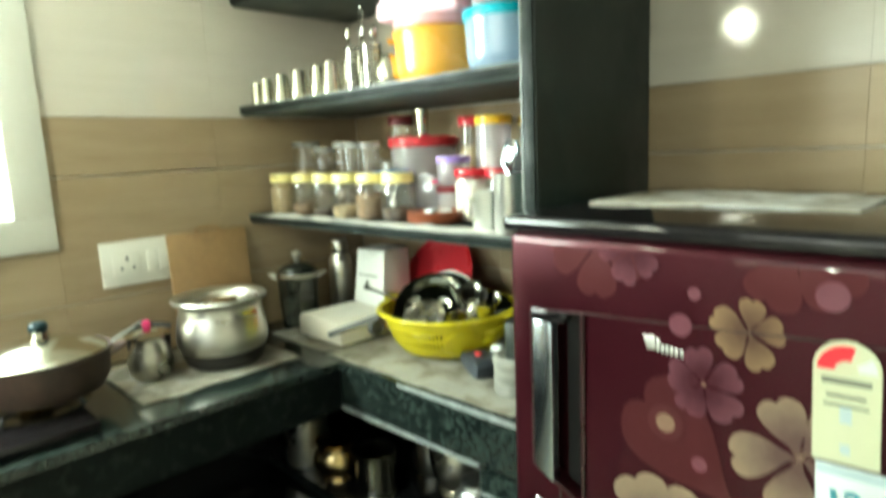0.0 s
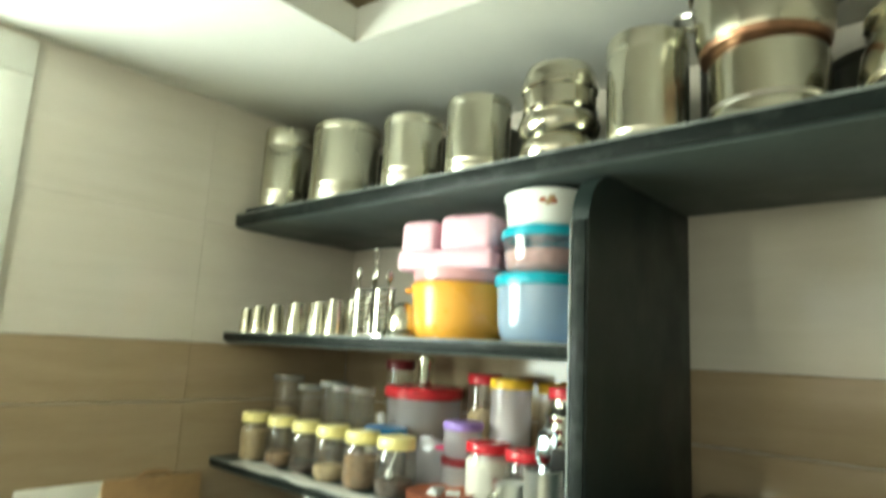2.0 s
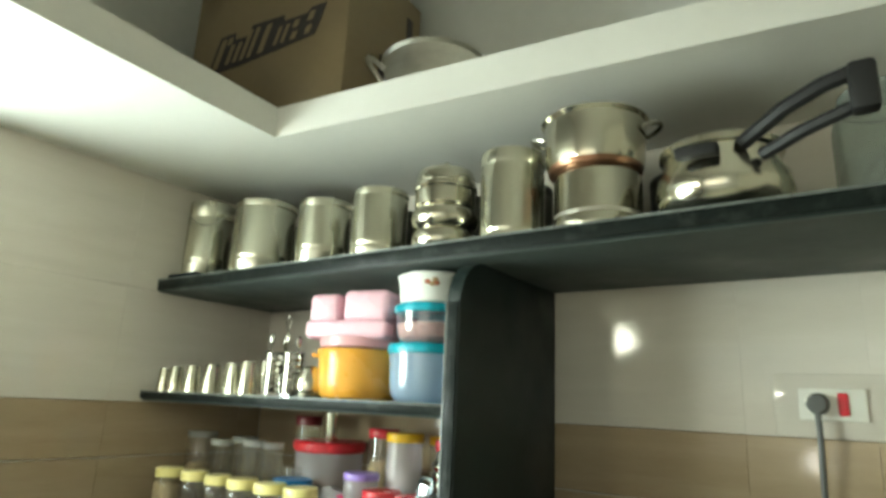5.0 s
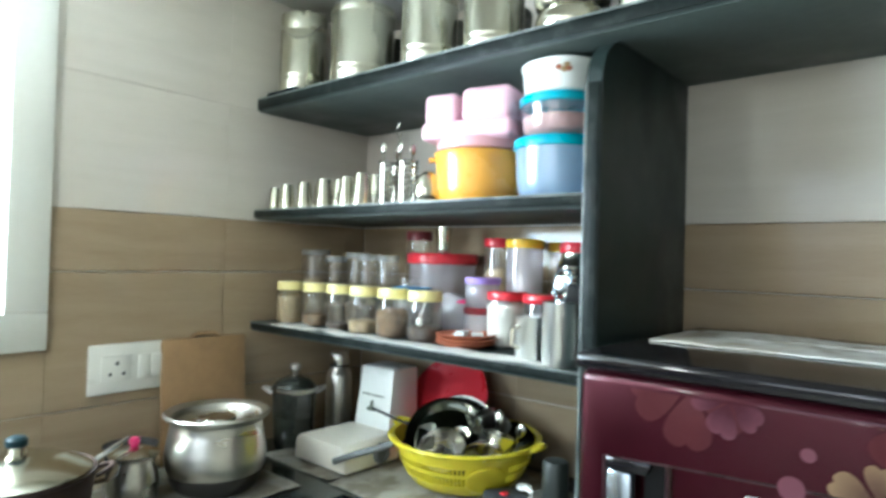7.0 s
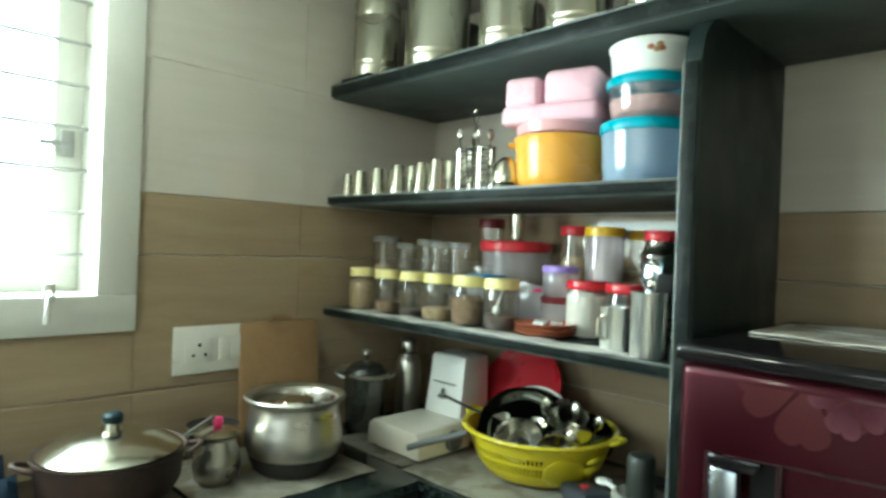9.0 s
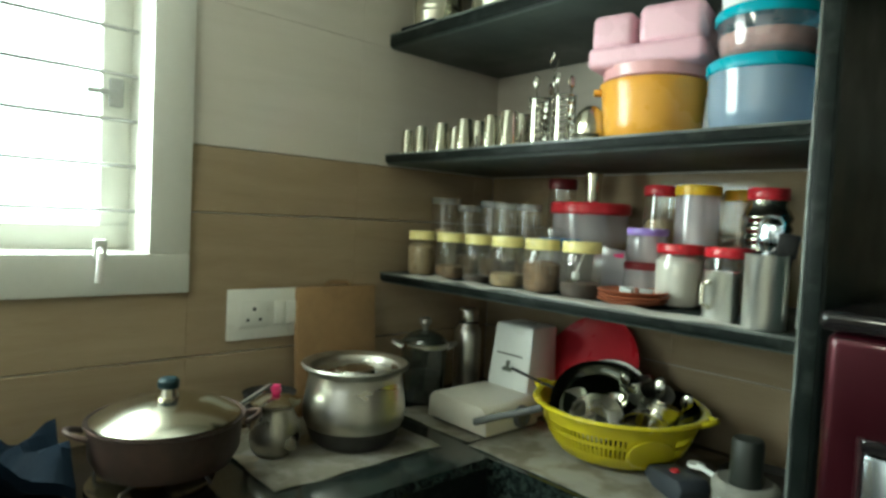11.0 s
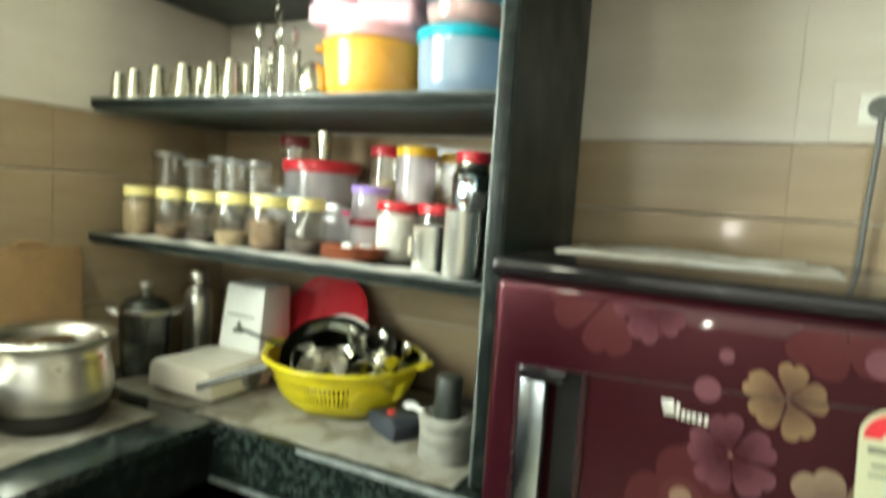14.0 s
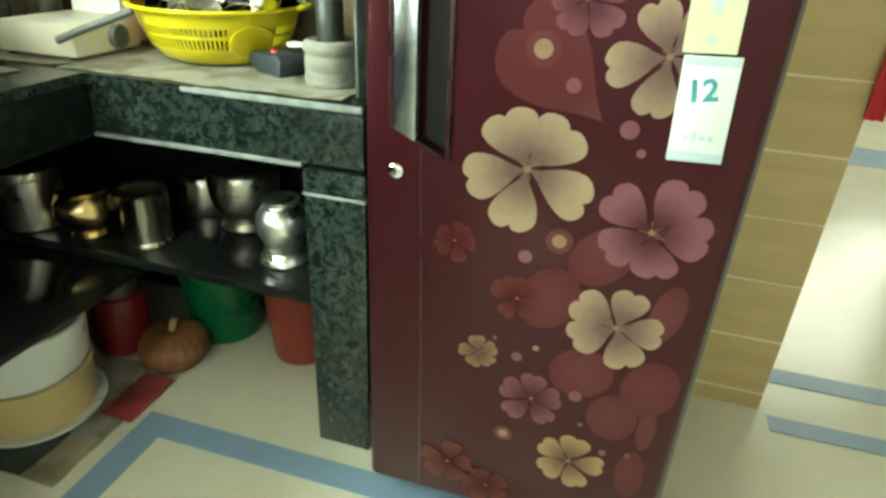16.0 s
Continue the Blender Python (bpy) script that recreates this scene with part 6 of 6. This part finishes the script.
for x, z, r, t, petals in ((-0.255, 0.880, 0.200, 2.42, 1), (-0.464, 1.232, 0.090, 0.9, 5), (-0.201, 1.236, 0.085, 0.5, 5)):
    on_door("petal_print", flower_bm(r, petals, t, low=z > 1.2), M_PETAL_RED, x, z)
for x, z, r, m, t in ((-0.361, 0.796, 0.109, M_PETAL_CREAM, 0.84), (-0.160, 0.722, 0.090, M_PETAL_LILAC, -0.06), (-0.182, 0.539, 0.086, M_PETAL_CREAM, 0.02),
                      (-0.413, 0.429, 0.039, M_PETAL_SMALL, 0.5), (-0.306, 0.349, 0.062, M_PETAL_LILAC, 0.25), (-0.219, 0.218, 0.070, M_PETAL_SMALL, 0.1),
                      (-0.354, 0.56, 0.048, M_PETAL_DIM, 0.4), (-0.471, 0.651, 0.040, M_PETAL_DIM, 0.0), (-0.250, 1.130, 0.047, M_PETAL_SMALL, 0.2),
                      (-0.305, 1.048, 0.056, M_PETAL_LILAC, 0.5), (-0.186, 0.982, 0.082, M_PETAL_CREAM, 0.75), (-0.412, 1.222, 0.050, M_PETAL_LILAC, 0.55),
                      (-0.46, 0.135, 0.058, M_PETAL_DIM, 0.2), (-0.375, 0.095, 0.05, M_PETAL_DIM, 0.6), (-0.293, 1.240, 0.020, M_PETAL_SMALL, 0.9), (-0.240, 1.241, 0.026, M_PETAL_SMALL, 0.4)):
    on_door("flower_print", flower_bm(r, 5, t, low=z > 1.2), m, x, z)
    if r > 0.08:
        sb = bmesh.new()
        for k in range(15):
            a = 0.42 * k + 0.15 * (k % 2)
            q, u = r * (0.16 + 0.06 * (k % 3)), 0.00035
            sb.faces.new([sb.verts.new((q0 * math.cos(a) - u0 * math.sin(a), 0, q0 * math.sin(a) + u0 * math.cos(a))) for q0, u0 in ((0.0, -u), (q, -u * 1.6), (q, u * 1.6), (0.0, u))])
        on_door("stamen_print", sb, M_DOT, x, z)
    if z < 1.2:
        on_door("flower_heart", disc_bm(r * 0.06, r * 0.06, 14), M_DOT, x, z)
for x, z, r, m in ((-0.357, 0.978, 0.014, M_DOT), (-0.308, 0.931, 0.011, M_DOT_PINK), (-0.22, 0.877, 0.014, M_DOT_PINK), (-0.198, 0.844, 0.007, M_DOT_PINK), (-0.348, 0.644, 0.012, M_DOT_PINK),
                   (-0.296, 0.682, 0.012, M_DOT), (-0.342, 0.438, 0.010, M_DOT_PINK), (-0.31, 0.465, 0.006, M_DOT), (-0.228, 0.378, 0.012, M_DOT_PINK), (-0.351, 0.249, 0.010, M_DOT),
                   (-0.338, 1.125, 0.016, M_DOT_PINK), (-0.32, 1.171, 0.009, M_DOT_PINK), (-0.161, 1.189, 0.018, M_DOT_PINK), (-0.161, 0.26, 0.007, M_DOT_PINK), (-0.116, 0.268, 0.006, M_DOT_PINK),
                   (-0.385, 0.47, 0.004, M_DOT_PINK), (-0.21, 0.315, 0.005, M_DOT_PINK)):
    if m == M_DOT and r > 0.009:
        on_door("dot_halo", disc_bm(r * 1.9, r * 1.9, 24), M_PETAL_RED, x, z)
    on_door("dot_print", disc_bm(r, r, 20), m, x, z)

# stuck-on labels
lab = part("energy_label", prism([(-0.034, -0.07), (0.034, -0.07), (0.034, 0.045)] + arc(0, 0.045, 0.034, 0.034, 0, 180, 14)[1:-1] + [(-0.034, 0.045)], "y", -0.0012, 0), M_LABEL_YELLOW, door, "pale yellow energy label with a star dial", pose(-0.141 - FX, -0.0045, 1.062, 0, -2, 0))
for k, m in enumerate((M_RED, M_RED, M_RED, M_LABEL_YELLOW, M_CARD_WHITE)):
    a0_, a1_ = 180 - 36 * k, 180 - 36 * (k + 1)
    part("dial_sector", prism(arc(0, 0.043, 0.030, 0.030, a0_, a1_, 5) + arc(0, 0.043, 0.012, 0.012, a1_, a0_, 5), "y", -0.0018, -0.0013), m, lab)
for z, wd, hh in ((0.030, 0.05, 0.007), (0.012, 0.04, 0.004), (-0.010, 0.012, 0.02), (-0.052, 0.01, 0.012), (0.001, 0.046, 0.003)):
    part("print_bar", box(-wd / 2, wd / 2, -0.0018, -0.0013, z - hh / 2, z + hh / 2), M_LABEL_GREY if hh > 0.01 else M_LABEL_INK, lab)
card = part("warranty_label", box(-0.037, 0.037, -0.0012, 0, -0.073, 0.073, 0.0005), M_CARD_WHITE, door, "white label with a teal number", pose(-0.129 - FX, -0.0045, 0.916, 0, -2, 0))
part("print_bar", box(-0.035, 0.035, -0.0018, -0.0013, -0.072, -0.058), M_LABEL_GREY, card)
part("print_bar", box(-0.035, 0.035, -0.0018, -0.0013, 0.060, 0.072), M_LABEL_GREY, card)
for k in range(4):
    part("print_bar", box(-0.02 + 0.011 * k, -0.013 + 0.011 * k, -0.0018, -0.0013, -0.042, -0.028 if k == 1 else -0.034), M_LABEL_GREY, card)
fc = bpy.data.curves.new("number", "FONT")
fc.body, fc.size, fc.extrude, fc.offset, fc.align_x, fc.align_y = "12", 0.042, 0.0003, 0.0011, "CENTER", "CENTER"
fc.materials.append(M_LABEL_TEAL)
num = new("number", fc)
num.parent = card
num.matrix_basis = pose(-0.006, -0.0017, 0.026, 90, -7, 0)

solid("newspaper", sheet(-0.612, -0.18, 1.165, 1.38, 1.2627, 0.0022, 24, 14, 31.0, 0.003), M_PAPER_PALE, (0, 0, 0), "folded newspaper on top of the refrigerator", "newspaper")
solid("newspaper", sheet(-0.58, -0.22, 1.29, 1.40, 1.2668, 0.0035, 20, 12, 37.0, 0.0016, 0.05), M_PAPER_PALE, (0, 0, 0), "crumpled newspaper sheet on the pile", "newspaper")

sw = thing("fridge_socket", (-0.086, WY - 0.001, 1.566), "white socket with a grey plug and red switch", "socket")
part("surround", box(-0.105, 0.105, -0.006, 0, -0.066, 0.059, 0.003), M_TILE_LIGHT, sw)
part("plate", box(-0.060, 0.056, -0.014, -0.0062, -0.032, 0.030, 0.003), M_SOCKET, sw)
part("switch", box(0.008, 0.026, -0.019, -0.0142, -0.022, 0.022, 0.003), M_RED, sw, "red rocker switch")
plug = thing("power_plug", (-0.112, WY - 0.0155, 1.566), "grey power plug with a cable hanging down", "plug")
part("plug_body", lathe([(0, 0.03), (0.016, 0.028), (0.020, 0.018), (0.021, 0)], 22), M_CABLE, plug, "", pose(0, 0, 0, 90, 0, 0))
part("cable", tube([(0, -0.022, -0.012), (0, -0.02, -0.08), (-0.004, -0.008, -0.2), (-0.008, -0.006, -0.35), (-0.012, -0.006, -0.6), (-0.02, -0.006, -1.2)], 0.0055), M_CABLE, plug)

solid("red_curtain", prism([(0.262 + 0.009 * k, 1.535 + 0.008 * (k % 2)) for k in range(5)] + [(0.298 - 0.009 * k, 1.540 + 0.008 * (k % 2)) for k in range(5)], "z", 0.80, 1.9), M_CLOTH_RED, (0, 0, 0), "narrow red cloth hanging at the wall end", "curtain")

# globe lamp hung under the loft
bl = thing("hanging_bulb", (-1.17, -0.40, 1.925), "round white lit globe lamp hanging on a cord", "lamp")
part("globe", lathe([(0.016, 0.072), (0.03, 0.064), (0.056, 0.038), (0.066, 0.0), (0.056, -0.038), (0.028, -0.06), (0, -0.066)], 28), M_BULB, bl, "glowing glass globe")
part("holder", lathe([(0, 0.12), (0.012, 0.119), (0.02, 0.11), (0.02, 0.072), (0.0165, 0.070)], 20), M_BLACK, bl)
part("cord", tube([(0, 0, 0.118), (0, 0, 0.19), (0, 0, 0.2525)], 0.003), M_CABLE, bl)


# ---- wall tiles, one by one ----
TILE_MESH = {}


def tile_piece(w_, h_, m):
    """A glazed tile with eased edges, lying in x and z, its face at y = 0."""
    key = (round(w_, 4), round(h_, 4), m.name)
    light = m == M_TILE_LIGHT
    if key not in TILE_MESH:
        e, d = (0.0006 if light else 0.0024), 0.0065
        x_, z_, ex = w_ / 2 - 0.0001, h_ / 2 - (0.0003 if light else 0.0010), 0.0003
        bm = bmesh.new()
        f_ = [bm.verts.new(p) for p in ((-x_ + ex, 0, -z_ + e), (x_ - ex, 0, -z_ + e), (x_ - ex, 0, z_ - e), (-x_ + ex, 0, z_ - e))]
        s_ = [bm.verts.new(p) for p in ((-x_, e, -z_), (x_, e, -z_), (x_, e, z_), (-x_, e, z_))]
        b_ = [bm.verts.new(p) for p in ((-x_, d, -z_), (x_, d, -z_), (x_, d, z_), (-x_, d, z_))]
        bm.faces.new(f_)
        for i in range(4):
            j = (i + 1) % 4
            bm.faces.new((s_[i], s_[j], f_[j], f_[i]))
            bm.faces.new((b_[i], b_[j], s_[j], s_[i]))
        me = mesh_of(bm, "tile", m, 20)
        TILE_MESH[key] = me
    return TILE_MESH[key]


def cut(rect, hole):
    """What is left of a rectangle beside a hole."""
    a0, a1, c0, c1 = rect
    h0, h1, k0, k1 = hole
    if a1 <= h0 or a0 >= h1 or c1 <= k0 or c0 >= k1:
        return [rect]
    out = []
    if a0 < h0:
        out.append((a0, h0, c0, c1))
    if a1 > h1:
        out.append((h1, a1, c0, c1))
    m0, m1 = max(a0, h0), min(a1, h1)
    if c0 < k0:
        out.append((m0, m1, c0, k0))
    if c1 > k1:
        out.append((m0, m1, k1, c1))
    return out


ROWS_Z = [FLOOR, 0.34, 0.675, 1.01, 1.345, 1.50, 1.83, 2.18]


def lay(wall, start, end, first, rows, where, hole=None, width=0.45, mats=None):
    for r in range(len(rows) - 1):
        m = mats(rows[r]) if mats else (M_TILE_LIGHT if rows[r] >= 1.49 else M_TILE_BROWN)
        a = first
        while a > start:
            a -= width
        while a < end - 1e-6:
            rect = (max(a, start), min(a + width, end), rows[r], rows[r + 1])
            if rect[1] - rect[0] > 0.01:
                for q in cut(rect, hole) if hole else [rect]:
                    if q[1] - q[0] > 0.012 and q[3] - q[2] > 0.012:
                        ob = new("tile", tile_piece(q[1] - q[0], q[3] - q[2], m))
                        ob.parent = wall
                        ob.matrix_basis = where((q[0] + q[1]) / 2, (q[2] + q[3]) / 2)
            a += width


lay(wall_west, RM[1], WY - 0.001, 0.568, ROWS_Z, lambda a, z: pose(WX, a, z, 0, 0, 90), WIN)
lay(wall_north, WX, -0.02, -0.70, ROWS_Z, lambda a, z: pose(a, WY, z))
NARROW = [FLOOR, 0.03, 0.20, 0.37, 0.54, 0.705, 0.875, 1.04, 1.345]
lay(wall_north, -0.02, WALL_END, 0.2, [1.345, 1.50, 1.83, 2.18], lambda a, z: pose(a, WY, z))
lay(wall_north, -0.02, WALL_END, -0.15, NARROW, lambda a, z: pose(a, WY, z), None, 0.6, lambda z: M_TILE_TAN)
for z in NARROW[1:-1]:
    part("joint", box(0.0, WALL_END - 0.001 + 0.02, -0.0008, 0.004, -0.0022, 0.0022), M_JOINT, wall_north, "pale joint", (-0.02, WY, z))
